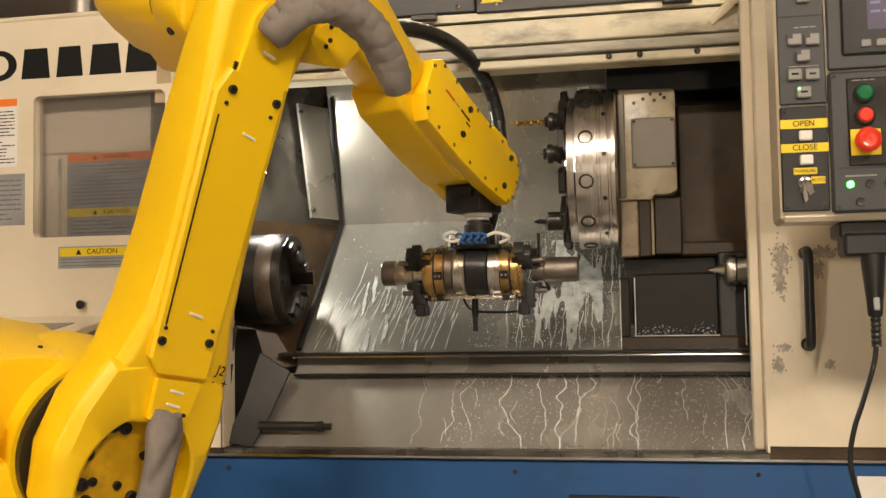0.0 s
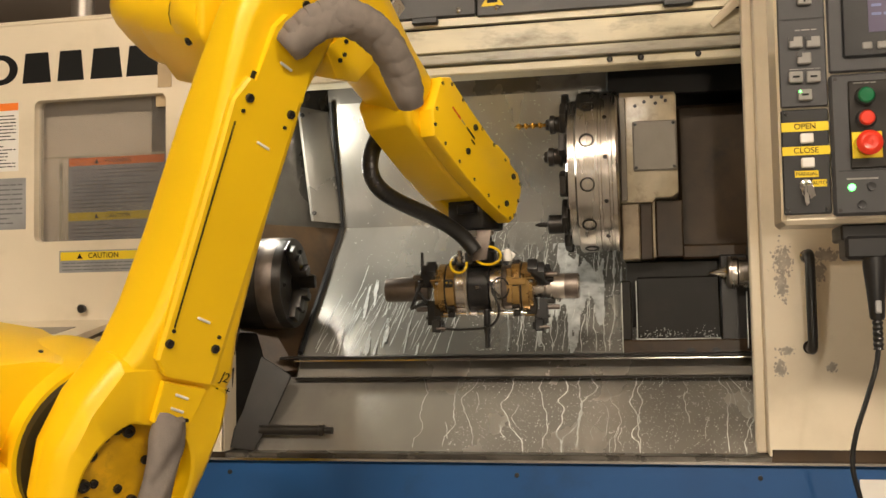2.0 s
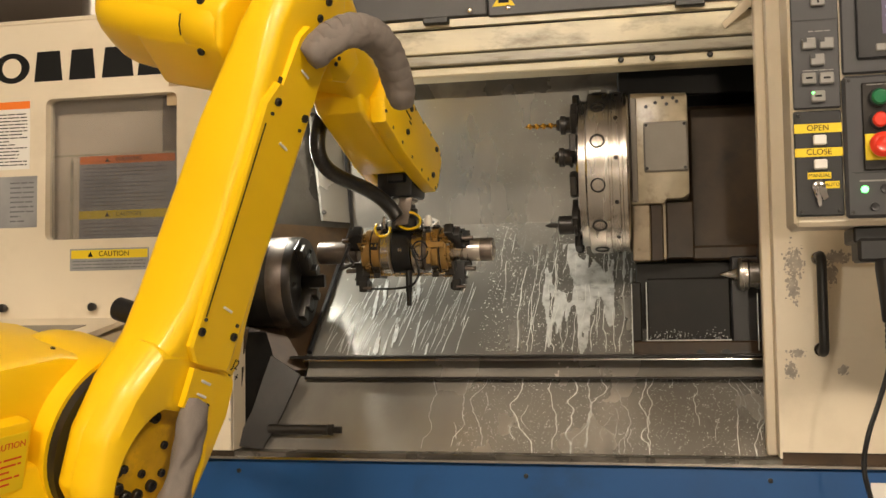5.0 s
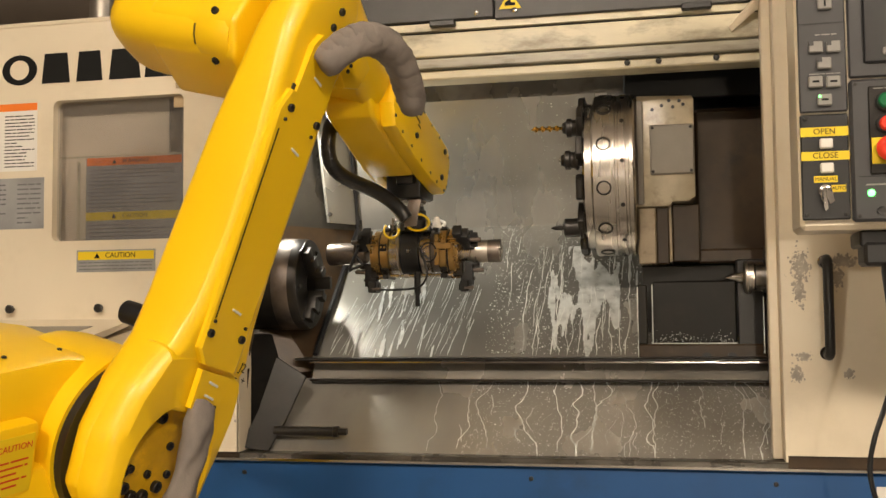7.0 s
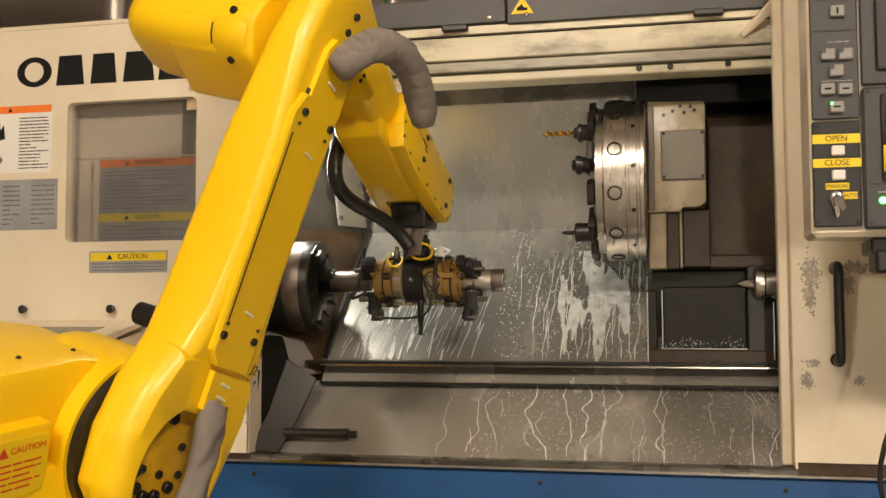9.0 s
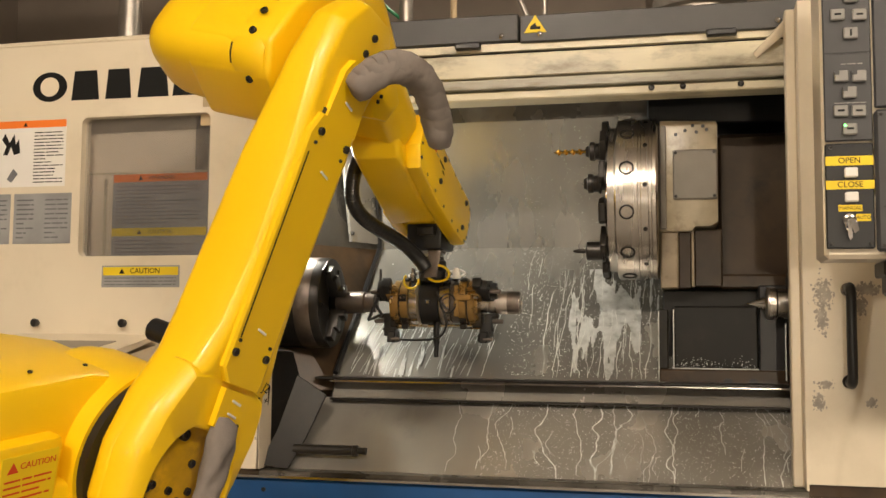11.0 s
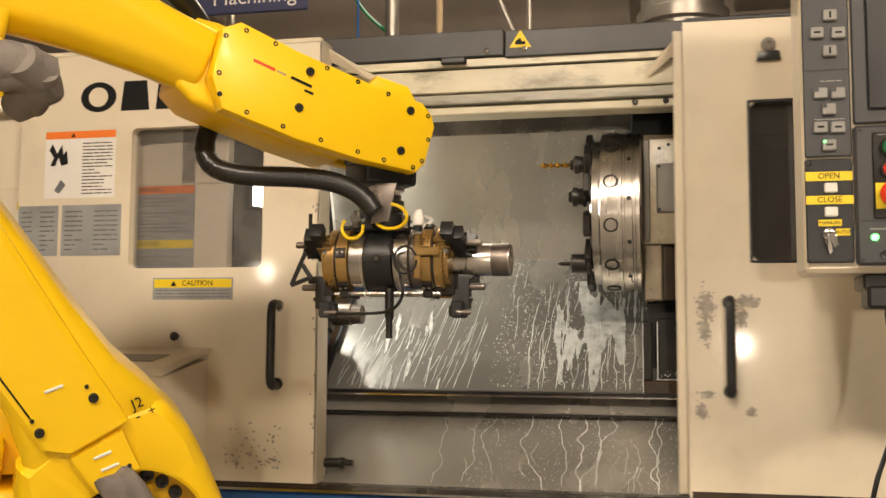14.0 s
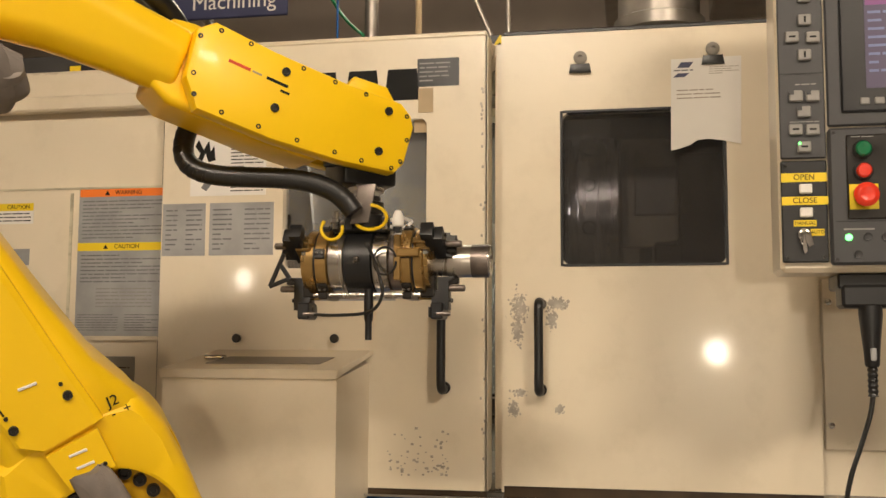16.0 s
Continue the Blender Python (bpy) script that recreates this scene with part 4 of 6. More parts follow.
# ---------------------------------------------------------------- chuck, turret, tailstock
def chuck():
    t = thing("lathe_chuck", "dark steel three-jaw chuck on the spindle, oily", "chuck", pose(0, 0.24, 1.07))
    part("body", turned([(0.10, -1.16), (0.125, -1.155), (0.13, -1.148), (0.13, -1.06), (0.126, -1.055), (0.126, -1.05), (0.13, -1.045), (0.13, -1.0), (0.127, -0.992), (0.04, -0.990), (0.034, -0.992), (0.034, -1.04)], "x", 56), BLACK_STEEL, t, "scratched dark chuck body")
    part("bright_ring", turned([(0.1305, -1.065), (0.1312, -1.063), (0.1312, -1.02), (0.1305, -1.018)], "x", 56), RAW, t, "worn turned band")
    jaw = to_mesh("jaw", prism([(0.030, -0.99), (0.030, -0.945), (0.05, -0.945), (0.05, -0.962), (0.085, -0.962), (0.085, -0.972), (0.115, -0.972), (0.115, -0.99)], -0.018, 0.018, "zx", 0.002), BLACK_STEEL)
    slot = to_mesh("slot", box(-0.9935, -0.9885, -0.022, 0.022, 0.04, 0.126), BLACK)
    for k in range(3):
        m = Matrix.Rotation(radians(35 + 120 * k), 4, "X")
        shared("jaw", jaw, t, m)
        shared("jaw_slot", slot, t, m)
    sc = to_mesh("screw", turned([(0.007, -0.99), (0.007, -0.986), (0.004, -0.986), (0.004, -0.99)], "x", 12), BLACK_STEEL)
    for k in range(6):
        a = radians(5 + 60 * k)
        shared("screw", sc, t, Matrix.Translation((0, 0.1 * math.cos(a), 0.1 * math.sin(a))))
    return t


def turret():
    t = thing("tool_turret", "turned steel tool turret with fitted tools, on a cream carrier", "turret", pose(0, 0.36, 1.365))
    disc = part("disc", turned([(0.10, -0.205), (0.200, -0.205), (0.205, -0.200), (0.205, -0.182), (0.222, -0.180), (0.226, -0.176), (0.226, -0.120), (0.224, -0.118), (0.224, -0.112), (0.226, -0.110), (0.226, -0.092), (0.222, -0.090), (0.222, -0.084), (0.226, -0.082), (0.226, -0.072), (0.22, -0.068), (0.12, -0.066)], "x", 72), TURNED, t, "bright turned disc")
    port = to_mesh("tool_port", turned([(0.020, 0.222), (0.020, 0.2275), (0.0155, 0.2285), (0.0145, 0.224), (0.008, 0.223)], "z", 20), BLACK_STEEL)
    pin = to_mesh("grub_screw", turned([(0.006, 0.224), (0.006, 0.2275), (0.003, 0.2265)], "z", 10), BLACK_STEEL)
    clampm = to_mesh("clamp_plate", prism([(-0.030, 0.15), (0.030, 0.15), (0.034, 0.205), (0.024, 0.224), (-0.024, 0.224), (-0.034, 0.205)], -0.222, -0.2045, "yz", 0.003), BLACK_STEEL)
    for k in range(12):
        a = radians(15 + 30 * k)
        m = Matrix.Rotation(a, 4, "X")
        shared("tool_port", port, disc, m @ Matrix.Translation((-0.148, 0, 0)))
        shared("grub_screw", pin, disc, m @ Matrix.Rotation(radians(12), 4, "X") @ Matrix.Translation((-0.10, 0, 0)))
        shared("clamp_plate", clampm, disc, m)
    # fitted tools: holder, nose, cutter
    for z, y, tip, kind in ((0.122, -0.12, -0.350, "drill"), (0.024, -0.18, -0.270, "mill"), (-0.154, -0.13, -0.297, "tap")):
        h = part("tool_holder", turned([(0.028, -0.222), (0.028, -0.215), (0.022, -0.228), (0.022, -0.236), (0.026, -0.238), (0.026, -0.250), (0.016, -0.254), (0.014, -0.262)] if kind != "tap" else [(0.03, -0.21), (0.03, -0.216), (0.026, -0.218), (0.026, -0.258), (0.02, -0.262)], "x", 24, (0, y, z)), BLACK_STEEL, t, "dark steel tool holder")
        if kind == "drill":
            bm = bmesh.new()
            rings = []
            for i in range(25):
                x = -0.258 + (tip + 0.258) * i / 24
                r = 0.0085 * (1 if i < 22 else (24 - i) / 2.2 + 0.05)
                tw = i * 0.62
                rings.append([(x, y + r * (1 if q % 2 else 0.55) * math.cos(tw + q * math.pi / 2), z + r * (1 if q % 2 else 0.55) * math.sin(tw + q * math.pi / 2)) for q in range(4)])
            bm.free()
            part("cutter", loft(rings), GOLD, h, "gold twist drill")
        elif kind == "mill":
            part("cutter", turned([(0.012, -0.255), (0.012, -0.262), (0.006, -0.266), (0.001, tip)], "x", 14, (0, y, z)), CHROME, h)
        else:
            part("cutter", turned([(0.006, -0.26), (0.006, -0.285), (0.002, tip)], "x", 12, (0, y, z)), BLACK_STEEL, h)
    # carrier
    c = part("carrier", prism([(-0.062, 0.205), (0.085, 0.20), (0.09, 0.19), (0.09, -0.075), (0.07, -0.088), (0.03, -0.088), (0.02, -0.10), (-0.066, -0.10)], -0.10, 0.22, "xz", 0.004), CARRIER, t, "oil-streaked cream carrier")
    part("cover_plate", box(-0.029, 0.089, -0.109, -0.1005, -0.015, 0.122, 0.004), GREY_PLATE, c, "grey cover plate")
    for x, z in ((-0.021, -0.006), (0.080, -0.006), (-0.021, 0.113), (0.080, 0.113)):
        part("screw", turned([(0.0045, -0.109), (0.0045, -0.112), (0.002, -0.1125)], "y", 8, (x, 0, z)), BLACK_STEEL, c)
    part("carrier_band", box(-0.064, -0.046, -0.108, 0.2, -0.095, 0.19, 0.003), GREY_PLATE, c)
    for x, z in ((0.005, 0.175), (0.025, 0.188), (0.035, 0.170), (0.052, 0.186), (0.062, 0.176), (-0.02, 0.165)):
        part("hole", turned([(0.005, -0.1015), (0.005, -0.1005)], "y", 10, (x, 0, z)), BLACK, c)
    part("lower_block", box(-0.064, -0.016, -0.088, 0.22, -0.255, -0.1, 0.004), TAN, t, "oily tan lower block")
    part("lower_block", box(-0.0155, 0.018, -0.080, 0.22, -0.255, -0.1, 0.003), BROWN, t, "oily brown lower block")
    part("edge_strip", box(0.0185, 0.0255, -0.082, 0.0, -0.25, -0.095, 0.001), TAN, t)
    part("lower_block", box(0.026, 0.10, -0.07, 0.22, -0.25, -0.092, 0.004), BROWN, t)
    part("slide_body", box(0.092, 0.56, 0.0, 0.22, -0.255, 0.18, 0.01), BROWN, t, "oily slide body, shade darkened into its colour")
    part("slide_rib", box(0.092, 0.50, -0.06, 0.0, -0.255, -0.215, 0.006), BROWN, t)
    return t


def tailstock():
    t = thing("tailstock", "dark oily tailstock with a bright live centre", "tailstock", pose(0, 0.24, 1.068))
    q = part("quill", turned([(0.028, 0.204), (0.041, 0.208), (0.043, 0.215), (0.043, 0.23), (0.040, 0.234), (0.040, 0.50)], "x", 32), TURNED, t, "bright steel quill")
    part("live_centre", turned([(0.0005, 0.160), (0.010, 0.181), (0.010, 0.184), (0.019, 0.205)], "x", 24), CHROME, q)
    part("body", box(0.262, 0.62, -0.06, 0.12, -0.24, 0.09, 0.02, 2), SHADE_BLACK, t)
    f = part("base_frame", box(-0.072, 0.262, 0.02, 0.24, -0.238, -0.175, 0.004), BROWN, t, "oily base frame, shade darkened into its colour")
    for x in (0.12, 0.185):
        part("slot", prism([(x - 0.012 + 0.012 * math.cos(a), -0.205 + 0.008 * math.sin(a)) for a in [k * math.pi / 6 for k in range(12)]], 0.0185, 0.02, "xz"), BLACK, f)
    # black face drawn for the shaded recess below the turret
    b = part("chip_tray", box(-0.030, 0.19, 0.055, 0.10, -0.172, -0.005, 0.004), SHADE_BLACK, t, "black box guard below the turret, recess shade in its colour")
    # rims and edge lines only borrow the pale coolant colour
    part("rim", box(-0.033, -0.0300, 0.045, 0.056, -0.175, -0.015), FOAM, b)
    part("rim", box(-0.034, 0.19, 0.045, 0.056, -0.1755, -0.172), FOAM, b)
    for x0, x1, z0, z1 in ((-0.0715, -0.069, -0.215, -0.02), (-0.072, -0.002, -0.2175, -0.2145), (0.2545, 0.2570, -0.20, -0.05)):
        part("edge_line", box(x0, x1, 0.012, 0.019, z0, z1), FOAM, t, "thin pale line along an edge")
    part("post", box(-0.072, -0.045, 0.02, 0.06, -0.1748, -0.015, 0.003), SHADE_BLACK, t)
    part("post", box(0.19, 0.262, 0.03, 0.06, -0.20, 0.05, 0.004), BLACK, t)
    rnd = random.Random(8)
    beads = bmesh.new()
    for _ in range(110):
        x, z, r = rnd.uniform(-0.025, 0.18), -0.171 + abs(rnd.gauss(0, 0.012)), rnd.uniform(0.0006, 0.0018)
        add_turned(beads, [(r, 0.0548), (r * 0.7, 0.0548 - r * 0.6), (r * 0.1, 0.0548 - r * 0.8)], "y", 6, (x, 0, z))
    tagged(part("coolant_drop", beads, FOAM, t, "pale coolant drops on the box guard"), kind="stuff")
    part("way_cover", box(-0.06, 0.5, 0.10, 0.20, -0.18, 0.04, 0.004), SHADE_BLACK, t)
    return t


def cabin_lamp():
    """The white work lamp on the headstock guard, inside the cabin."""
    m = Matrix.Translation((-1.176, 0.322, 1.455)) @ Matrix.Rotation(radians(55.5), 4, "Z")
    t = thing("work_lamp", "white rectangular work lamp glowing inside the cabin", "lamp", m)
    part("lamp_frame", box(-0.082, 0.082, -0.006, 0.012, -0.068, 0.068, 0.004), BLACK_STEEL, t)
    part("lamp_glass", box(-0.074, 0.074, -0.010, -0.0062, -0.058, 0.058, 0.003), CABIN_FACE, t, "glowing white lamp glass")
    la = bpy.data.lights.new("cabin_lamp", "AREA")
    la.shape, la.size, la.size_y, la.energy, la.color = "RECTANGLE", 0.12, 0.11, 5.0, (1.0, 0.95, 0.82)
    lo = new("cabin_lamp", la)
    lo.matrix_basis = look(m @ Vector((0, -0.05, 0)), (-0.55, 0.50, 1.15))


cabin_lamp()
chuck()
turret()
tailstock()


# ---------------------------------------------------------------- control pendant
def pendant():
    t = thing("control_pendant", "charcoal control pendant with keys, buttons and a lit screen", "control panel", pose(0, -0.59, 0))
    part("housing", box(0.246, 0.80, 0.006, 0.13, 1.128, 1.95, 0.008), CREAM, t, "cream pendant housing")
    left = part("key_column", box(0.250, 0.333, -0.004, 0.005, 1.345, 1.95, 0.002), PANEL, t)
    low = part("switch_plate", box(0.249, 0.332, -0.006, 0.005, 1.146, 1.340, 0.002), BLACK, t, "black switch plate")
    right = part("screen_column", box(0.337, 0.80, -0.006, 0.005, 1.405, 1.95, 0.003), PANEL, t)
    bt = part("button_box", box(0.335, 0.80, -0.014, 0.005, 1.140, 1.400, 0.005), PANEL, t)
    part("groove", box(0.250, 0.333, -0.0046, -0.0038, 1.508, 1.511), BLACK, left)
    part("screen_bezel", box(0.362, 0.70, -0.0085, -0.006, 1.43, 1.80, 0.004), BLACK, right)
    s = part("screen", box(0.408, 0.68, -0.0095, -0.0085, 1.475, 1.78), SCREEN, right, "lit screen")
    part("screen_title", box(0.41, 0.60, -0.0102, -0.0096, 1.636, 1.652), SCREEN_TOP, s)
    print_lines(s, 0.414, 0.45, 1.50, 1.63, -0.0097, 8, SCREEN_TXT, 41)
    for x in (0.404, 0.430, 0.456, 0.482, 0.508):
        part("soft_key", box(x - 0.009, x + 0.009, -0.013, -0.0085, 1.443, 1.457, 0.002), KEY_GREY, right)
    key = box(-0.0125, 0.0125, -0.009, 0.0, -0.0105, 0.0105, 0.002)
    km = to_mesh("key", key, KEY_GREY)
    arrow = to_mesh("key_mark", box(-0.006, 0.006, -0.0098, -0.009, -0.0018, 0.0018), INK)
    for i, (x, z, turn) in enumerate(((0.300, 1.614, 90), (0.276, 1.581, 0), (0.314, 1.579, 0), (0.298, 1.545, 90), (0.280, 1.465, None), (0.311, 1.464, None), (0.294, 1.434, None), (0.278, 1.400, 0), (0.309, 1.399, 0), (0.293, 1.366, 0), (0.300, 1.66, 90))):
        k = shared("key", km, left, pose(x, -0.004, z))
        if turn is not None:
            shared("key_mark", arrow, k, Matrix.Rotation(radians(turn), 4, "Y"))
        else:
            part("key_notch", box(-0.0126, -0.004, -0.0098, -0.009, 0.002, 0.0106), PANEL, k)
    print_lines(left, 0.280, 0.318, 1.485, 1.492, -0.004, 1, KEY_GREY, 42)
    print_lines(left, 0.268, 0.322, 1.413, 1.418, -0.004, 1, KEY_GREY, 43)
    part("indicator", turned([(0.0025, -0.013), (0.0025, -0.0145), (0.001, -0.0155)], "y", 10, (0.284, 0, 1.372)), LED, left)
    # writing strips and door buttons
    for z0, z1, x0, x1, word, size in ((1.299, 1.316, 0.249, 0.332, "OPEN", 0.015), (1.255, 1.271, 0.249, 0.333, "CLOSE", 0.015), (1.214, 1.226, 0.270, 0.311, "MANUAL", 0.0095), (1.196, 1.209, 0.300, 0.325, "AUTO", 0.009)):
        p = part("word_strip", box(x0, x1, -0.0074, -0.006, z0, z1), YELLOW_P, low, "yellow strip")
        letters("lettering", word, size, INK, p, pose((x0 + x1) / 2, -0.0080, (z0 + z1) / 2, 90))
    for z in (1.285, 1.240):
        part("push_button", box(0.281, 0.304, -0.016, -0.006, z - 0.009, z + 0.009, 0.002), WHITE, low)
    k = part("key_switch", turned([(0.012, -0.006), (0.012, -0.014), (0.008, -0.016)], "y", 18, (0.288, 0, 1.198)), CHROME, low)
    part("key", prism([(0.284, 1.196), (0.289, 1.196), (0.291, 1.165), (0.286, 1.160), (0.283, 1.17)], -0.023, -0.021, "xz"), CHROME, k)
    part("key", prism([(0.288, 1.20), (0.298, 1.194), (0.302, 1.178), (0.294, 1.172), (0.288, 1.186)], -0.026, -0.024, "xz"), CHROME, k)
    part("key_ring", tube([(0.290 + 0.010 * math.cos(a), -0.020, 1.188 + 0.014 * math.sin(a)) for a in [i * 2 * math.pi / 18 for i in range(19)]], 0.0012, 6), CHROME, k)
    # buttons
    part("button_plate", box(0.366, 0.55, -0.0165, -0.0142, 1.225, 1.385, 0.002), BLACK_STEEL, bt)
    for z, m, r in ((1.356, GREEN_B, 0.0145), (1.315, RED_B, 0.0135)):
        b = part("push_button", turned([(0.018, -0.0165), (0.018, -0.020), (0.0155, -0.022)], "y", 24, (0.395, 0, z)), BLACK, bt)
        part("cap", turned([(r, -0.022), (r, -0.030), (r * 0.8, -0.033), (0.001, -0.034)], "y", 24, (0.395, 0, z)), m, b)
    y = part("backing_plate", box(0.369, 0.421, -0.0185, -0.0166, 1.243, 1.291, 0.001), YELLOW_P, bt, "yellow backing plate")
    e = part("stop_button", turned([(0.012, -0.0185), (0.012, -0.030), (0.022, -0.034), (0.0225, -0.042), (0.017, -0.047), (0.001, -0.049)], "y", 28, (0.395, 0, 1.268)), RED_B, y, "red mushroom stop button")
    part("arrow_ring", turned([(0.017, -0.0472), (0.013, -0.0490), (0.012, -0.0485)], "y", 28, (0.395, 0, 1.268)), RED_B, e)
    part("push_button", turned([(0.016, -0.0142), (0.016, -0.018), (0.012, -0.024)], "y", 24, (0.455, 0, 1.35)), BLACK, bt)
    print_lines(bt, 0.375, 0.415, 1.378, 1.384, -0.0166, 1, KEY_GREY, 45)
    g = part("lamp_lens", turned([(0.0065, -0.0142), (0.0065, -0.018), (0.003, -0.020)], "y", 16, (0.366, 0, 1.191)), LED, bt, "lit green lamp")
    for x, z in ((0.400, 1.192), (0.432, 1.192), (0.382, 1.159)):
        part("socket", turned([(0.0075, -0.0142), (0.0075, -0.018), (0.004, -0.017)], "y", 16, (x, 0, z)), BLACK, bt)
    for x in (0.358, 0.392, 0.375):
        part("text_bar", box(x, x + 0.02, -0.0147, -0.0141, 1.205, 1.208), KEY_GREY, bt)
    part("groove", box(0.345, 0.60, -0.0147, -0.0141, 1.220, 1.2225), BLACK, bt)
    for x, z in ((0.258, 1.155), (0.324, 1.155), (0.258, 1.332), (0.345, 1.150), (0.345, 1.39)):
        part("screw", turned([(0.0035, -0.005), (0.0035, -0.0155), (0.002, -0.0158)], "y", 8, (x, 0, z)), BLACK_STEEL, t)
    return t


pendant()


def plug():
    t = thing("plug_connector", "black cable plug in its bracket with a hanging cord", "plug", pose(0, -0.55, 0))
    part("bracket", box(0.359, 0.50, -0.01, 0.06, 1.062, 1.106, 0.006), BLACK, t)
    part("bracket", box(0.354, 0.52, 0.0, 0.10, 1.098, 1.128, 0.004), BLACK, t)
    b = part("connector", turned([(0.021, 1.066), (0.022, 1.05), (0.019, 1.02), (0.015, 0.98), (0.0135, 0.955), (0.011, 0.95)], "z", 24, (0.411, 0.0, 0)), BLACK, t)
    part("badge", box(0.405, 0.416, -0.0185, -0.0155, 0.962, 0.986, 0.002), SILVER_LABEL, b)
    part("strain_relief", turned([(0.010 if k % 2 else 0.008, 0.95 - 0.005 * k) for k in range(12)], "z", 16, (0.411, 0, 0)), RUBBER, b)
    part("cord", tube(bent([(0.411, 0, 0.90), (0.404, 0, 0.86), (0.385, 0.0, 0.80), (0.365, 0.0, 0.74), (0.358, 0.005, 0.68), (0.375, 0.01, 0.6), (0.42, 0.03, 0.4), (0.5, 0.05, 0.02)], 10), 0.0048, 10), RUBBER, t)


plug()


# ---------------------------------------------------------------- robot
BASE = Matrix(((0.9752, 0.0, 0.2213, -1.132), (0.0359, 0.9868, -0.1581, -0.879), (-0.2184, 0.1621, 0.9623, 0.774), (0, 0, 0, 1)))
DOWN = BASE.to_3x3().transposed() @ Vector((0, 0, -1))
SHOULDER, UPPER, ELBOW, FORE = 0.148, 0.79, 0.251, 0.83
# seconds, turn of the base, lean of the upper arm, rise of the forearm, in degrees
JOINTS = [(0, 57.26, 10.89, -32.47), (0.5, 56.19, 9.35, -33.02), (1, 51.81, 2.83, -35.11), (1.5, 53.1, 6.34, -35.25), (2, 57.98, 13.86, -34.52), (2.5, 67.12, 16.53, -36.41),
          (3, 73.15, 19.52, -37.14), (3.5, 73.34, 19.96, -36.63), (4, 73.85, 18.25, -33.55), (6.5, 74.28, 17.55, -31.23), (7, 74.37, 19.77, -31.59), (7.5, 74.26, 20.73, -33.29),
          (8, 73.9, 19.89, -34.93), (10.5, 75.01, 20.35, -37.5), (11, 73.58, 20.67, -36.9), (11.5, 67.03, 17.49, -35.96), (12, 57.8, 14.13, -34.35), (12.5, 53.82, -2.49, -31.55),
          (13, 44.38, -26.0, -20.35), (13.5, 37.31, -35.57, -13.36), (14, 36.39, -36.05, -13.11), (14.5, 35.58, -36.29, -12.95), (15, 34.33, -36.63, -12.66), (15.5, 34.52, -36.83, -12.8), (16, 34.17, -37.18, -12.6)]
SPIN = [(0, 180), (0.45, 181), (0.6, 190), (0.7, 199), (0.8, 211), (0.9, 224), (1, 239), (1.1, 254), (1.2, 270), (1.3, 285), (1.4, 300), (1.5, 314), (1.6, 327), (1.7, 341), (1.8, 352), (1.9, 358), (2, 360), (16, 360)]


def eased(rows, t, k):
    """A value between rows, smooth and without overshoot."""
    T = [r[0] for r in rows]
    V = [r[k] for r in rows]
    i = max(0, min(len(T) - 2, sum(1 for q in T if q <= t + 1e-9) - 1))

    def slope(j):
        if j <= 0 or j >= len(T) - 1:
            return 0.0
        a, b = (V[j] - V[j - 1]) / (T[j] - T[j - 1]), (V[j + 1] - V[j]) / (T[j + 1] - T[j])
        return 0.0 if a * b <= 0 else 2 * a * b / (a + b)
    h = T[i + 1] - T[i]
    s = max(0.0, min(1.0, (t - T[i]) / h))
    return (V[i] * (2 * s ** 3 - 3 * s * s + 1) + slope(i) * h * (s ** 3 - 2 * s * s + s) + V[i + 1] * (3 * s * s - 2 * s ** 3) + slope(i + 1) * h * (s ** 3 - s * s))


def cols(x, y, z, o):
    m = Matrix((x, y, z)).transposed().to_4x4()
    m.translation = o
    return m


def links(t):
    """Poses of the robot's links in its own space, and of the gripper in the world."""
    th, p2, p3 = (radians(eased(JOINTS, t, k)) for k in (1, 2, 3))
    F, Z, N = Vector((math.cos(th), math.sin(th), 0)), Vector((0, 0, 1)), Vector((math.sin(th), -math.cos(th), 0))
    j2 = SHOULDER * F
    a, v = math.sin(p2) * F + math.cos(p2) * Z, math.cos(p2) * F - math.sin(p2) * Z
    e = j2 + UPPER * a
    f, g = math.cos(p3) * F + math.sin(p3) * Z, -math.sin(p3) * F + math.cos(p3) * Z
    o = e + ELBOW * g
    k = DOWN.cross(f).normalized()
    k = k if k.dot(N) > 0 else -k
    gg = k.cross(f)
    gg = gg if gg.dot(g) > 0 else -gg
    j5 = o + FORE * f
    up = -DOWN
    wrist = cols(k.cross(up).normalized() * (-1 if k.cross(up).dot(f) < 0 else 1), -k, up, j5)
    grip = Matrix.Translation(BASE @ j5) @ Matrix.Rotation(radians(eased(SPIN, t, 1)), 4, "Z")
    return {"waist": cols(F, -N, Z, Vector((0, 0, 0))), "upper": cols(v, -N, a, j2), "fore": cols(f, -N, g, o), "sleeve": cols(f, -k, gg, o), "wrist": wrist, "grip": grip}


robot = thing("robot_arm", "yellow six-axis industrial robot arm with bolted covers", "robot", BASE)


def chamfered(v0, v1, w0, w1, u, c):
    """A ring of eight in the upper arm's section: forward v, outward w, along u."""
    return [(v, -w, u) for v, w in ((v0 + c, w0), (v1 - c, w0), (v1, w0 + c), (v1, w1 - c), (v1 - c, w1), (v0 + c, w1), (v0, w1 - c), (v0, w0 + c))]


SCREW_BIG = to_mesh("screw", hexhead(0.0080, 0.006), BLACK_STEEL)
SCREW_WIDE = to_mesh("screw", hexhead(0.0115, 0.010), BLACK_STEEL)
SCREW_MID = to_mesh("screw", hexhead(0.0046, 0.0032), BLACK_STEEL)
SCREW_SMALL = to_mesh("screw", hexhead(0.0035, 0.004), BLACK_STEEL)
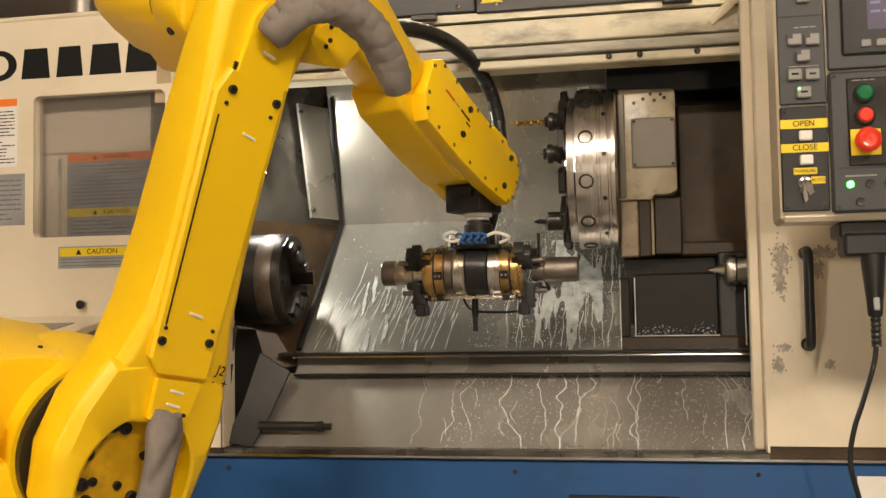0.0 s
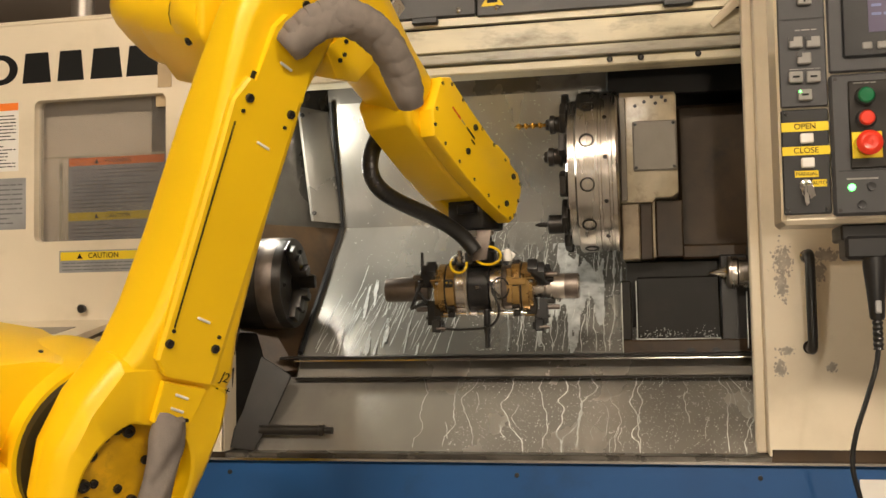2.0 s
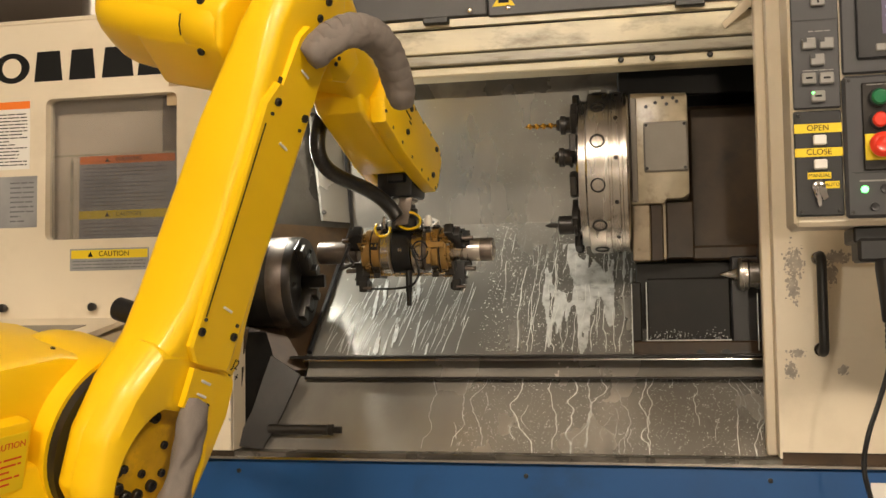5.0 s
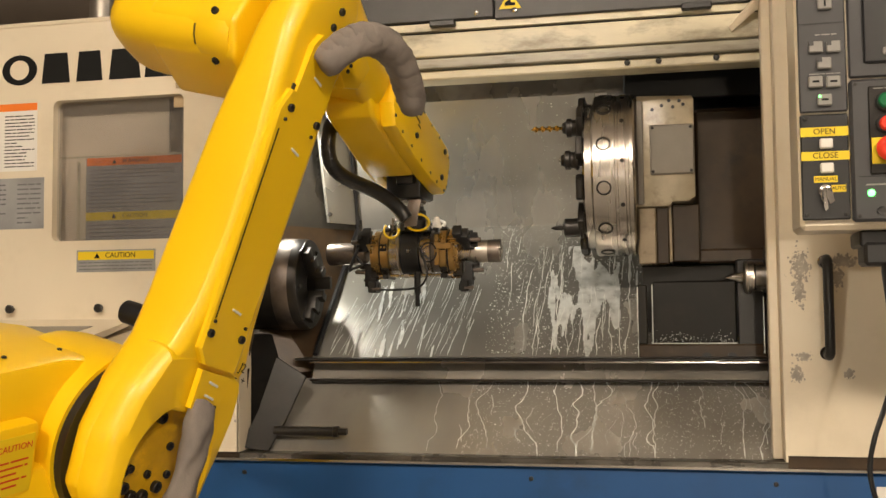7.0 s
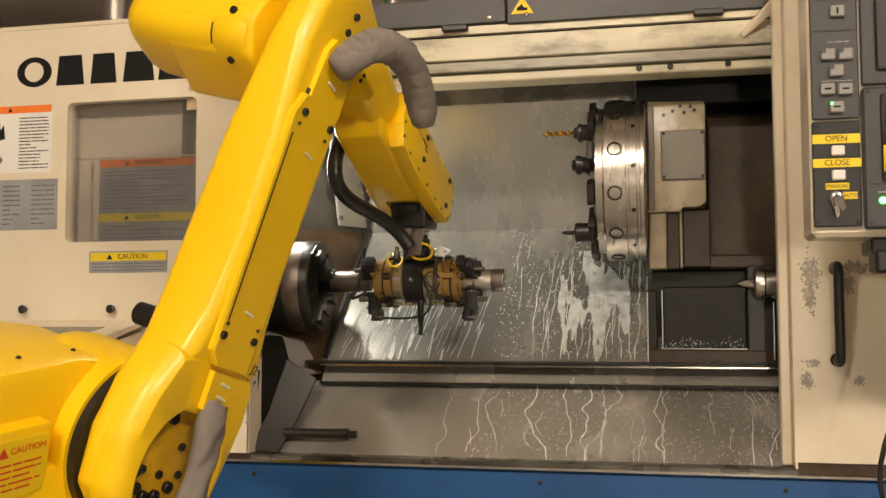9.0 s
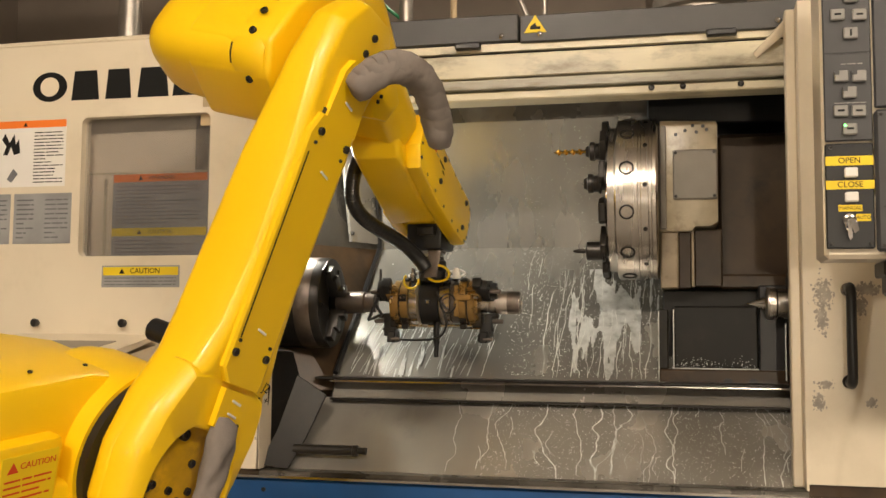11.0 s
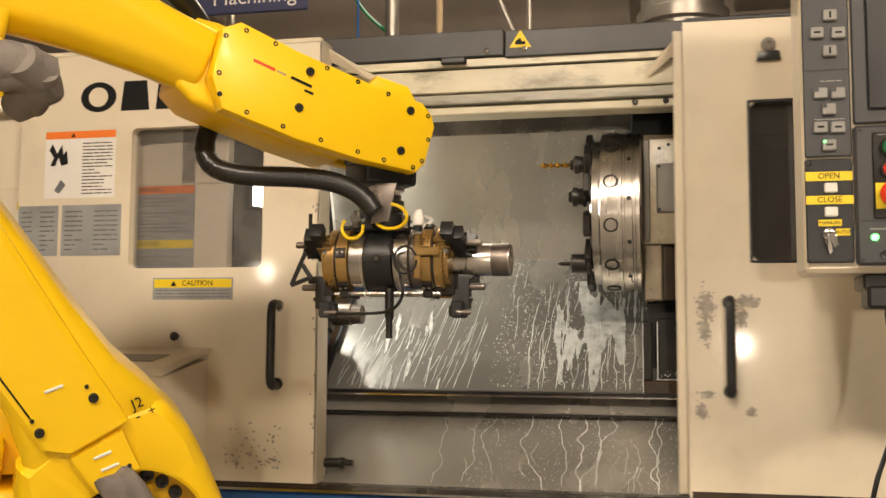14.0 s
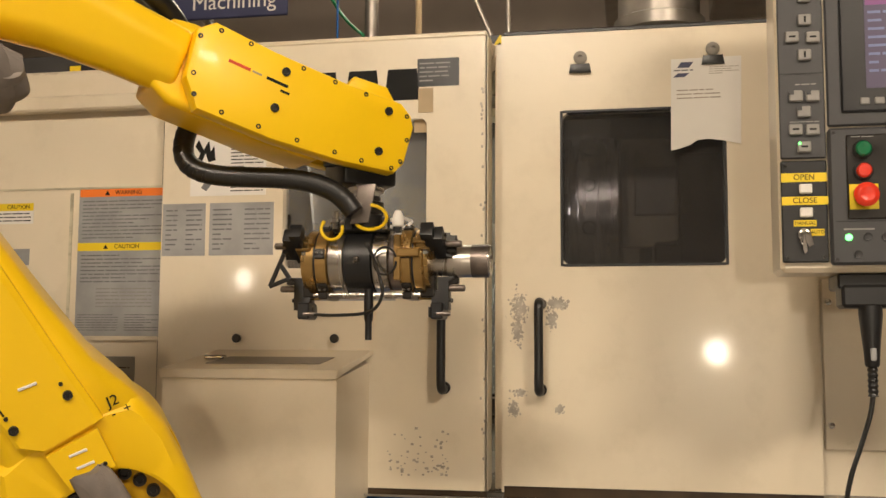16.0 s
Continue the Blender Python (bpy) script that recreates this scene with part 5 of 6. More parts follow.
STAPLE = to_mesh("wire_loop", box(-0.015, 0.015, -0.003, 0.0, -0.0025, 0.0025, 0.001), WHITE)


def soft_loft(sections):
    return softened(loft(sections), 0.012, 20, 3)


def build_robot():
    made = {}
    part("pedestal", turned([(0.20, -0.95), (0.20, -0.90), (0.17, -0.88), (0.16, -0.58), (0.18, -0.55), (0.18, -0.50)], "z", 40), YELLOW, robot, "yellow fixed pedestal")
    # waist
    wa = part("waist", soft_loft([[(x, y, z) for x, y in ((-0.20, 0.14), (-0.24, 0.0), (-0.20, -0.12), (0.05, -0.13), (0.2, -0.10), (0.24, 0.02), (0.18, 0.13), (-0.05, 0.15))] for z in (-0.52, -0.40, -0.20)] + [[(-0.20, 0.12, -0.02), (-0.23, 0.0, -0.02), (-0.20, -0.09, -0.02), (0.05, -0.10, -0.02), (0.22, -0.09, -0.02), (0.24, 0.02, -0.02), (0.18, 0.12, -0.02), (-0.05, 0.13, -0.02)]]), YELLOW, robot, "yellow cast waist")
    part("shoulder_drum", turned([(0.13, 0.10), (0.155, 0.09), (0.162, 0.05), (0.162, -0.04), (0.164, -0.05), (0.164, -0.108)], "y", 48, (SHOULDER - 0.038, 0, 0)), YELLOW, wa)
    part("shoulder_ring", turned([(0.156, -0.105), (0.156, -0.125)], "y", 48, (SHOULDER - 0.038, 0, 0)), BLACK, wa, "black seal ring")
    part("motor_cover", prism([(-0.30, -0.02), (0.10, 0.0), (0.16, 0.08), (0.13, 0.135), (0.0, 0.163), (-0.28, 0.155), (-0.33, 0.09)], -0.07, 0.22, "xz", 0.02), YELLOW, wa, "yellow motor cover")
    jb = part("junction_box", box(-0.33, -0.075, -0.10, 0.0, -0.22, 0.070, 0.012, 2), YELLOW, wa, "yellow junction box")
    lab = part("caution_plate", box(-0.20, -0.088, -0.1025, -0.1005, -0.05, 0.052), YELLOW_P, jb, "yellow caution plate")
    print_lines(lab, -0.192, -0.098, -0.04, 0.015, -0.1027, 5, RED_INK, 51)
    warning_mark(lab, -0.178, 0.033, 0.022, -0.1027, RED_INK)
    letters("lettering", "CAUTION", 0.016, RED_INK, lab, pose(-0.128, -0.1030, 0.033, 90))
    shared("screw", SCREW_MID, jb, pose(-0.30, -0.10, 0.05))
    eye = part("eye_bolt", tube([(0.155 + 0.022 * math.cos(a), -0.075, 0.130 + 0.025 * math.sin(a)) for a in [i * 2 * math.pi / 20 for i in range(21)]], 0.006, 10), CHROME, wa, "bright steel eye bolt")
    for x, z in ((-0.1, 0.158), (0.02, 0.155)):
        shared("screw", SCREW_MID, wa, pose(x, -0.02, z + 0.004, -90))
    made["waist"] = wa
    # upper arm
    rings = [chamfered(-0.10, 0.080, 0.120, 0.172, -0.160, 0.02), chamfered(-0.166, 0.118, 0.115, 0.180, -0.10, 0.02), chamfered(-0.184, 0.130, 0.115, 0.184, 0.0, 0.02), chamfered(-0.168, 0.134, 0.110, 0.190, 0.09, 0.02), chamfered(-0.120, 0.115, 0.095, 0.228, 0.18, 0.02),
             chamfered(-0.101, 0.088, 0.085, 0.230, 0.26, 0.016), chamfered(-0.098, 0.070, 0.083, 0.230, 0.40, 0.014), chamfered(-0.116, 0.052, 0.098, 0.230, 0.60, 0.014), chamfered(-0.129, 0.050, 0.115, 0.228, 0.70, 0.016), chamfered(-0.138, 0.075, 0.125, 0.224, 0.80, 0.02), chamfered(-0.130, 0.09, 0.13, 0.222, 0.89, 0.025), chamfered(-0.08, 0.07, 0.14, 0.215, 0.955, 0.025)]
    up = part("upper_arm", softened(loft(rings), 0.010), YELLOW, robot, "yellow cast upper arm", smooth=28)
    cov = part("cable_cover", loft([[(v, -w, u) for v, w in ((v0, 0.226), (v1, 0.226), (v1 - 0.002, 0.236), (v1 - 0.012, 0.240), (v0 + 0.006, 0.240), (v0, 0.236))] for u, v0, v1 in ((0.165, -0.052, 0.058), (0.19, -0.080, 0.058), (0.31, -0.088, 0.052), (0.50, -0.100, 0.046), (0.655, -0.112, 0.040), (0.70, -0.095, 0.036))]), YELLOW, up, "yellow sheet cable cover", smooth=20)
    part("cover_tab", loft([[(v, -w, u) for v, w in ((v0, 0.228), (v1, 0.228), (v1, 0.2405), (v0, 0.2405))] for u, v0, v1 in ((0.082, -0.045, 0.034), (0.155, -0.05, 0.04))]), YELLOW, up)
    part("cover_tab", loft([[(v, -w, u) for v, w in ((v0, 0.215), (v1, 0.215), (v1, 0.238), (v0, 0.238))] for u, v0, v1 in ((0.70, -0.078, 0.034), (0.80, -0.076, 0.024), (0.83, -0.06, 0.014))]), YELLOW, up)
    part("cover_groove", loft([[(v, -0.2412, u), (v + 0.003, -0.2412, u), (v + 0.003, -0.2395, u), (v, -0.2395, u)] for u, v in ((0.25, -0.070), (0.62, -0.094))]), INK, up)
    part("arm_gap", box(-0.085, -0.05, -0.232, -0.226, 0.665, 0.715), BLACK, up)
    for v, u in ((-0.081, 0.667), (0.015, 0.671), (-0.068, 0.222), (0.029, 0.230)):
        shared("screw", SCREW_BIG, up, pose(v, -0.240, u))
    for v, u in ((-0.085, 0.642), (0.012, 0.645), (-0.068, 0.245), (0.029, 0.252), (-0.035, 0.095), (0.022, 0.095), (-0.025, 0.095), (0.012, 0.095)):
        shared("screw", SCREW_SMALL, up, pose(v, -0.240, u))
    for v, u in ((-0.02, 0.60), (-0.015, 0.275), (-0.03, 0.785), (-0.03, 0.745), (-0.005, 0.135), (-0.005, 0.110)):
        shared("wire_loop", STAPLE, up, pose(v, -0.240, u, 0, 8, 0))
    letters("lettering", "J2", 0.026, INK, up, Matrix.Translation((0.082, -0.2305, 0.180)) @ Matrix.Rotation(radians(90), 4, "X") @ Matrix.Rotation(radians(-8), 4, "Z"))
    letters("lettering", "-  +", 0.024, INK, up, Matrix.Translation((0.086, -0.2305, 0.158)) @ Matrix.Rotation(radians(90), 4, "X") @ Matrix.Rotation(radians(-8), 4, "Z"))
    # shoulder face with a deep bolt well
    rim = [(-0.115, -0.165), (0.075, -0.165), (0.118, -0.105), (0.131, 0.0), (0.134, 0.09), (0.118, 0.165), (0.06, 0.185), (-0.07, 0.190), (-0.132, 0.175), (-0.170, 0.09), (-0.186, 0.0), (-0.168, -0.10)]
    hole = [(-0.022 + 0.108 * math.cos(a), min(0.070, -0.040 + 0.125 * math.sin(a))) for a in [k * 2 * math.pi / 40 for k in range(40)]]

    def reach(poly, a, c=(-0.02, -0.02)):
        """How far the outline lies from its middle in the direction a."""
        dx, dz, best = math.cos(a), math.sin(a), 0.0
        for (x1, z1), (x2, z2) in zip(poly, poly[1:] + poly[:1]):
            den = dx * (z2 - z1) - dz * (x2 - x1)
            if abs(den) > 1e-9:
                f = ((x1 - c[0]) * (z2 - z1) - (z1 - c[1]) * (x2 - x1)) / den
                g = ((x1 - c[0]) * dz - (z1 - c[1]) * dx) / den
                if f > 0 and -1e-6 <= g <= 1 + 1e-6:
                    best = max(best, f)
        return best
    bm, loops, n = bmesh.new(), [], 72
    for poly, grow, y in ((rim, 0.0, -0.165), (rim, 0.0, -0.198), (rim, -0.008, -0.214), (rim, -0.022, -0.224), (hole, 0.008, -0.227), (hole, 0.002, -0.224), (hole, 0.0, -0.217), (hole, -0.003, -0.182)):
        loops.append([bm.verts.new((-0.02 + (reach(poly, a) + grow) * math.cos(a), y, -0.02 + (reach(poly, a) + grow) * math.sin(a))) for a in [2 * math.pi * k / n for k in range(n)]])
    for a, b in zip(loops, loops[1:]):
        for q in range(n):
            bm.faces.new((a[q], a[(q + 1) % n], b[(q + 1) % n], b[q]))
    part("shoulder_face", bm, YELLOW, up, "yellow shoulder casting round a bolt well", smooth=30)
    well = part("bolt_well", prism([(v * 0.99, u * 0.99) for v, u in hole], -0.192, -0.180, "xz"), YELLOW_WELL, up, "recessed flange with black bolts")
    for v, u in ((-0.105, -0.055), (-0.088, -0.085), (-0.060, -0.098), (-0.030, -0.094), (0.000, -0.075), (-0.100, 0.035), (-0.080, 0.052), (-0.055, 0.050), (0.035, 0.045), (0.050, 0.020), (0.060, -0.01), (0.062, -0.045), (-0.112, 0.0)):
        shared("screw", SCREW_WIDE, well, pose(v, -0.192, u))
    for v, u in ((-0.035, -0.055), (0.000, 0.002), (-0.085, -0.050), (0.02, -0.05)):
        shared("screw", SCREW_BIG, well, pose(v, -0.192, u))
    boot = []
    for q in range(27):
        f = q / 26
        cx, cy, cz = -0.010 + 0.012 * f + 0.03 * f * f, -0.238 - 0.012 * math.sin(math.pi * f), 0.100 - 0.275 * f
        r = 0.027 + 0.006 * min(1.0, f * 5) + 0.003 * math.sin(9.0 * f + 1.0)
        boot.append([(cx + r * math.cos(a) * (1 + 0.05 * math.sin(3 * a + 7 * f)), cy + r * 0.72 * math.sin(a) * (1 + 0.16 * math.sin(4 * a + 16 * f) + 0.10 * math.sin(2 * a - 23 * f)), cz + 0.006 * math.sin(2 * a + 11 * f)) for a in [2 * math.pi * k / 28 for k in range(28)]])
    part("fabric_boot", loft(boot), FABRIC, up, "crumpled grey fabric cable boot", smooth=70)
    part("bumper", turned([(0.020, 0.064), (0.024, 0.060), (0.024, -0.075), (0.02, -0.083)], "y", 24, (0.045, 0, 0.213)), BLACK, up, "round black rubber bumper")
    made["upper"] = up
    # rear forearm with the elbow casting
    fo = part("forearm", soft_loft([[(p, y, q) for y, q in ((0.10 * k, q0 + 0.03), (0.07 * k, q0), (-0.075 * k, q0), (-0.105 * k, q0 + 0.035), (-0.105 * k, q1 - 0.04), (-0.075 * k, q1), (0.07 * k, q1), (0.10 * k, q1 - 0.04))] for p, q0, q1, k in ((-0.10, -0.10, 0.05, 1), (-0.02, -0.13, 0.085, 1), (0.10, -0.11, 0.08, 0.96), (0.22, -0.09, 0.065, 0.86), (0.34, -0.08, 0.05, 0.78), (0.44, -0.078, 0.045, 0.74))]), YELLOW, robot, "yellow cast forearm", smooth=28)
    part("elbow_casting", soft_loft([[(p, y, q) for p, q in ((-0.10, -0.33), (0.03, -0.35), (0.11, -0.29), (0.13, -0.18), (0.12, -0.06), (-0.11, -0.06), (-0.15, -0.18), (-0.15, -0.28))] for y in (0.12, -0.10)]), YELLOW, fo)
    part("elbow_ring", turned([(0.088, -0.10), (0.088, -0.168)], "y", 40, (0, 0, -ELBOW)), BLACK, fo, "black seal ring")
    def barrel(k):
        """A rounded square section of the elbow motor's housing."""
        out = []
        for i in range(24):
            c, w = math.cos(2 * math.pi * i / 24), math.sin(2 * math.pi * i / 24)
            out.append((-0.045 + 0.105 * k * math.copysign(abs(c) ** 0.62, c), -0.226 + 0.106 * k * math.copysign(abs(w) ** 0.62, w)))
        return out
    mc = part("motor_cover", loft([[(p, y, q) for p, q in barrel(k)] for y, k in ((0.245, 0.70), (0.240, 0.82), (0.228, 0.91), (0.205, 0.97), (0.16, 1.0), (0.02, 1.0), (0.0, 0.985))]), YELLOW, fo, "yellow elbow motor cover", smooth=40)
    part("cover_seam", loft([[(p, y, q) for p, q in barrel(0.97)] for y in (0.001, -0.006)]), BLACK, mc)
    part("cover_flange", loft([[(p, y, q) for p, q in barrel(k)] for y, k in ((-0.005, 0.98), (-0.012, 1.01), (-0.075, 1.01), (-0.086, 0.97))]), YELLOW, mc, smooth=40)
    for a in (150, 175, 200, 225, 250):
        shared("screw", SCREW_BIG, mc, Matrix.Translation((-0.045 + 0.112 * math.cos(radians(a)), -0.045, -0.226 + 0.112 * math.sin(radians(a)))) @ Matrix.Rotation(radians(90 - a), 4, "Y") @ Matrix.Rotation(radians(-90), 4, "X"))
    for q in (-0.20, -0.245, -0.29, -0.315):
        shared("screw", SCREW_MID, mc, pose(-0.09, -0.087, q))
    for v, u in ((-0.01, 0.905), (-0.02, 0.865)):
        shared("screw", SCREW_BIG, up, pose(v, -0.221, u))
    br = part("cable_bracket", prism([(0.06, -0.20), (0.12, -0.22), (0.165, -0.19), (0.17, -0.13), (0.10, -0.11), (0.07, -0.15)], -0.20, -0.115, "xz", 0.006), YELLOW, fo, "yellow cable bracket")
    for p, q in ((0.10, -0.19), (0.10, -0.175), (0.085, -0.155)):
        shared("screw", SCREW_MID, br, pose(p, -0.20, q))
    part("upper_hose", tube(bent([(0.02, 0.03, 0.13), (0.16, 0.04, 0.125), (0.30, 0.05, 0.105), (0.42, 0.09, 0.06), (0.46, 0.12, 0.0)], 8), 0.022, 14), RUBBER, fo, "black cable hose")
    part("cable_clip", box(0.26, 0.30, 0.0, 0.075, 0.06, 0.13, 0.004), CHROME, fo)
    made["fore"] = fo
    # sleeve: the turning front of the forearm
    sl = part("sleeve", soft_loft([[(p, y, q) for y, q in ((0.088, q0 + 0.02), (0.075, q0), (-0.04, q0), (-0.05, q0 + 0.01), (-0.05, q1 - 0.02), (-0.03, q1), (0.05, q1), (0.088, q1 - 0.05))] for p, q0, q1 in ((0.40, -0.085, 0.05), (0.44, -0.106, 0.058), (0.62, -0.104, 0.055), (0.73, -0.096, 0.056), (0.765, -0.05, 0.056))]), YELLOW, robot, "yellow turning front of the forearm", smooth=28)
    side = [(0.438, 0.03), (0.466, 0.056), (0.583, 0.052), (0.74, 0.056), (0.845, 0.066), (0.872, 0.05), (0.884, 0.03), (0.886, -0.045), (0.872, -0.071), (0.76, -0.092), (0.626, -0.106), (0.482, -0.108), (0.446, -0.06)]
    sc = part("side_cover", prism(side, -0.091, -0.048, "xz", 0.008), YELLOW, sl, "bolted yellow side cover", smooth=28)
    part("hump", prism([(0.73, 0.05), (0.745, 0.082), (0.812, 0.09), (0.845, 0.062)], -0.075, -0.05, "xz", 0.006), YELLOW, sc)
    for p, q in ((0.611, 0.023), (0.612, -0.049), (0.823, 0.038), (0.827, -0.044)):
        shared("screw", SCREW_BIG, sc, pose(p, -0.090, q))
    for p, q in ((0.457, -0.05), (0.447, 0.018), (0.478, 0.043), (0.535, 0.044), (0.64, 0.044), (0.705, 0.046), (0.77, 0.05), (0.862, 0.044), (0.876, 0.0), (0.876, -0.045), (0.862, -0.064), (0.80, -0.074), (0.745, -0.080), (0.67, -0.088), (0.595, -0.093), (0.525, -0.096), (0.47, -0.085)):
        shared("screw", SCREW_MID, sc, pose(p, -0.089, q))
    # maker's mark and type in plain bars
    for p, w, h, m in ((0.528, 0.042, 0.0055, RED_INK), (0.562, 0.018, 0.0035, TAPE), (0.602, 0.042, 0.0055, INK)):
        part("maker_mark", box(p - w / 2, p + w / 2, -0.0918, -0.091, -0.002 - h / 2, -0.002 + h / 2), m, sc, smooth=0)
    part("maker_mark", box(0.612, 0.630, -0.0918, -0.091, -0.016, -0.0115), INK, sc, smooth=0)
    part("wrist_fork", box(0.70, 0.80, -0.048, 0.085, -0.06, 0.05, 0.02, 2), YELLOW, sl)
    part("wrist_fork", prism([(0.70, 0.05), (0.86, 0.045), (0.875, -0.02), (0.85, -0.06), (0.70, -0.08)], 0.06, 0.098, "xz", 0.008), YELLOW, sl)
    made["sleeve"] = sl
    # wrist
    wr = part("wrist", box(-0.066, 0.046, -0.046, 0.058, -0.099, 0.045, 0.008, 2), BLACK, robot, "black wrist block")
    part("wrist_tab", box(-0.084, -0.064, -0.03, 0.02, -0.060, -0.036, 0.003), BLACK, wr)
    part("tool_flange", turned([(0.034, -0.097), (0.036, -0.100), (0.036, -0.107), (0.028, -0.109), (0.028, -0.116)], "z", 32), WHITE, wr, "pale round tool flange")
    made["wrist"] = wr
    return made


LINKS = build_robot()


# ---------------------------------------------------------------- gripper
def gripper():
    t = thing("gripper", "twin three-jaw gripper, bronze and steel with a black band", "gripper")
    z = -0.245
    part("neck", turned([(0.030, -0.116), (0.030, -0.125), (0.036, -0.128), (0.036, -0.15), (0.042, -0.155), (0.042, -0.19)], "z", 28), BLACK_STEEL, t)
    part("centre_band", turned([(0.060, -0.028), (0.065, -0.026), (0.0655, -0.012), (0.0645, 0.0), (0.0655, 0.012), (0.065, 0.026), (0.060, 0.028)], "x", 48, (0, 0, z)), BLACK, t, "black centre band")
    badge = part("badge", turned([(0.0075, -0.064), (0.0075, -0.0675), (0.006, -0.069)], "y", 16, (0, 0, z)), BLACK_STEEL, t)
    for a in range(4):
        part("badge_dot", turned([(0.0019, -0.069), (0.0019, -0.0698)], "y", 8, (0.0032 * math.cos(0.785 + a * 1.571), 0, z + 0.0032 * math.sin(0.785 + a * 1.571))), CHROME, badge)
    jaw = [(0.030, 0.118), (0.056, 0.118), (0.056, 0.106), (0.088, 0.106), (0.088, 0.100), (0.108, 0.100), (0.108, 0.124), (0.094, 0.124), (0.094, 0.140), (0.040, 0.140), (0.034, 0.150), (0.030, 0.150)]
    for s, d in ((-1, 0.0), (1, 0.030)):
        part("cylinder", turned([(0.058, 0.028 * s), (0.061, 0.030 * s), (0.061, 0.058 * s), (0.056, 0.060 * s)], "x", 48, (0, 0, z)), TURNED, t, "bright steel cylinder")
        e = 0.022 if s > 0 else 0.0
        if s > 0:
            part("spacer", turned([(0.055, 0.060), (0.057, 0.062), (0.057, 0.080), (0.055, 0.082)], "x", 48, (0, 0, z)), RAW, t, "dark steel spacer")
        h = part("jaw_housing", turned([(0.056, (0.060 + e) * s), (0.066, (0.061 + e) * s), (0.066, (0.082 + e) * s), (0.060, (0.083 + e) * s), (0.060, (0.087 + e) * s), (0.063, (0.088 + e) * s), (0.063, (0.104 + e) * s), (0.055, (0.106 + e) * s), (0.055, (0.114 + e) * s), (0.030, (0.115 + e) * s)], "x", 48, (0, 0, z)), BRONZE, t, "bronze anodised jaw housing")
        part("dark_ring", turned([(0.0605, (0.0835 + e) * s), (0.0625, (0.0838 + e) * s), (0.0625, (0.0868 + e) * s), (0.0605, (0.0870 + e) * s)], "x", 48, (0, 0, z)), BLACK, h)
        for a in (20, 80, 140, 200, 260, 320):
            m = Matrix.Translation((0, 0, z)) @ Matrix.Rotation(radians(a), 4, "X")
            c = 0.072 + e
            b = part("clamp_block", box(s * c - 0.010, s * c + 0.010, -0.010, 0.010, 0.060, 0.0705, 0.002), BLACK_STEEL, h, at=m)
            for q in (-0.005, 0.005):
                part("socket_screw", turned([(0.003, 0.0705), (0.003, 0.0735), (0.0015, 0.0735)], "z", 10, (s * c + q, 0, 0)), CHROME, b)
        for k in range(3):
            m = Matrix.Translation((0, 0, z)) @ Matrix.Rotation(radians(60 + 120 * k), 4, "X")
            sl = part("jaw_slide", box(*sorted((s * (0.092 + e), s * (0.122 + e))), -0.017, 0.017, 0.028, 0.070, 0.003), BRONZE if k == 0 else BLACK_STEEL, t, at=m)
            part("slide_key", box(*sorted((s * (0.086 + e), s * (0.126 + e))), -0.006, 0.006, 0.062, 0.074, 0.002), BRONZE, sl)
            j = part("jaw", prism([(r, (x + d) * s) for r, x in jaw], -0.015, 0.015, "zx", 0.002), BLACK, t, "black gripping jaw", at=m)
            part("jaw_pin", turned([(0.0065, (0.135 + d) * s), (0.0065, (0.168 + d) * s), (0.005, (0.170 + d) * s)], "x", 12, (0, 0.004, 0.052)), RAW, j)
            part("jaw_pad", box(*sorted((s * (0.122 + d), s * (0.158 + d))), -0.008, 0.008, 0.0305, 0.044, 0.002), BLACK_STEEL, j)
            for q in (-0.009, 0.009):
                part("jaw_screw", turned([(0.0042, (0.137 + d) * s), (0.0042, (0.144 + d) * s), (0.002, (0.144 + d) * s)], "x", 10, (0, q, 0.075)), BLACK_STEEL, j)
            part("nut", turned([(0.006, (0.100 + d) * s), (0.006, (0.108 + d) * s), (0.003, (0.110 + d) * s)], "x", 6, (0, -0.018, 0.060)), CHROME, j)
    # tie bars and cross pieces below the housings
    for y in (-0.030, 0.030):
        part("tie_bar", turned([(0.0045, -0.094), (0.0045, 0.118)], "x", 10, (0, y, z - 0.0655)), TURNED, t, "thin steel tie bar")
    for x in (-0.072, 0.094):
        part("bar_clamp", box(x - 0.009, x + 0.009, -0.042, 0.042, z - 0.074, z - 0.060, 0.002), BLACK_STEEL, t)
    part("cross_plate", box(0.074, 0.088, -0.071, -0.062, z - 0.040, z + 0.046, 0.002), BRONZE, t, "bronze cross plate")
    part("cross_plate", box(0.080, 0.124, -0.073, -0.064, z + 0.004, z + 0.020, 0.002), BRONZE, t)
    # sensor blocks, probe, levers
    for x in (-0.114, 0.150):
        b = part("sensor_block", box(x - 0.012, x + 0.012, -0.034, 0.018, z - 0.112, z - 0.080, 0.003), BLACK, t)
        part("sensor_nose", turned([(0.005, x), (0.005, x + 0.022), (0.0035, x + 0.026)], "x", 10, (0, -0.030, z - 0.102)), RAW, b)
    part("probe", turned([(0.0055, z - 0.152), (0.0065, z - 0.151), (0.0065, z - 0.118), (0.0090, z - 0.112), (0.0090, z - 0.055)], "z", 16, (0.018, -0.035, 0)), BLACK, t, "black probe rod")
    part("side_rod", turned([(0.004, z + 0.02), (0.004, z + 0.094)], "z", 8, (-0.150, -0.02, 0)), BLACK_STEEL, t)
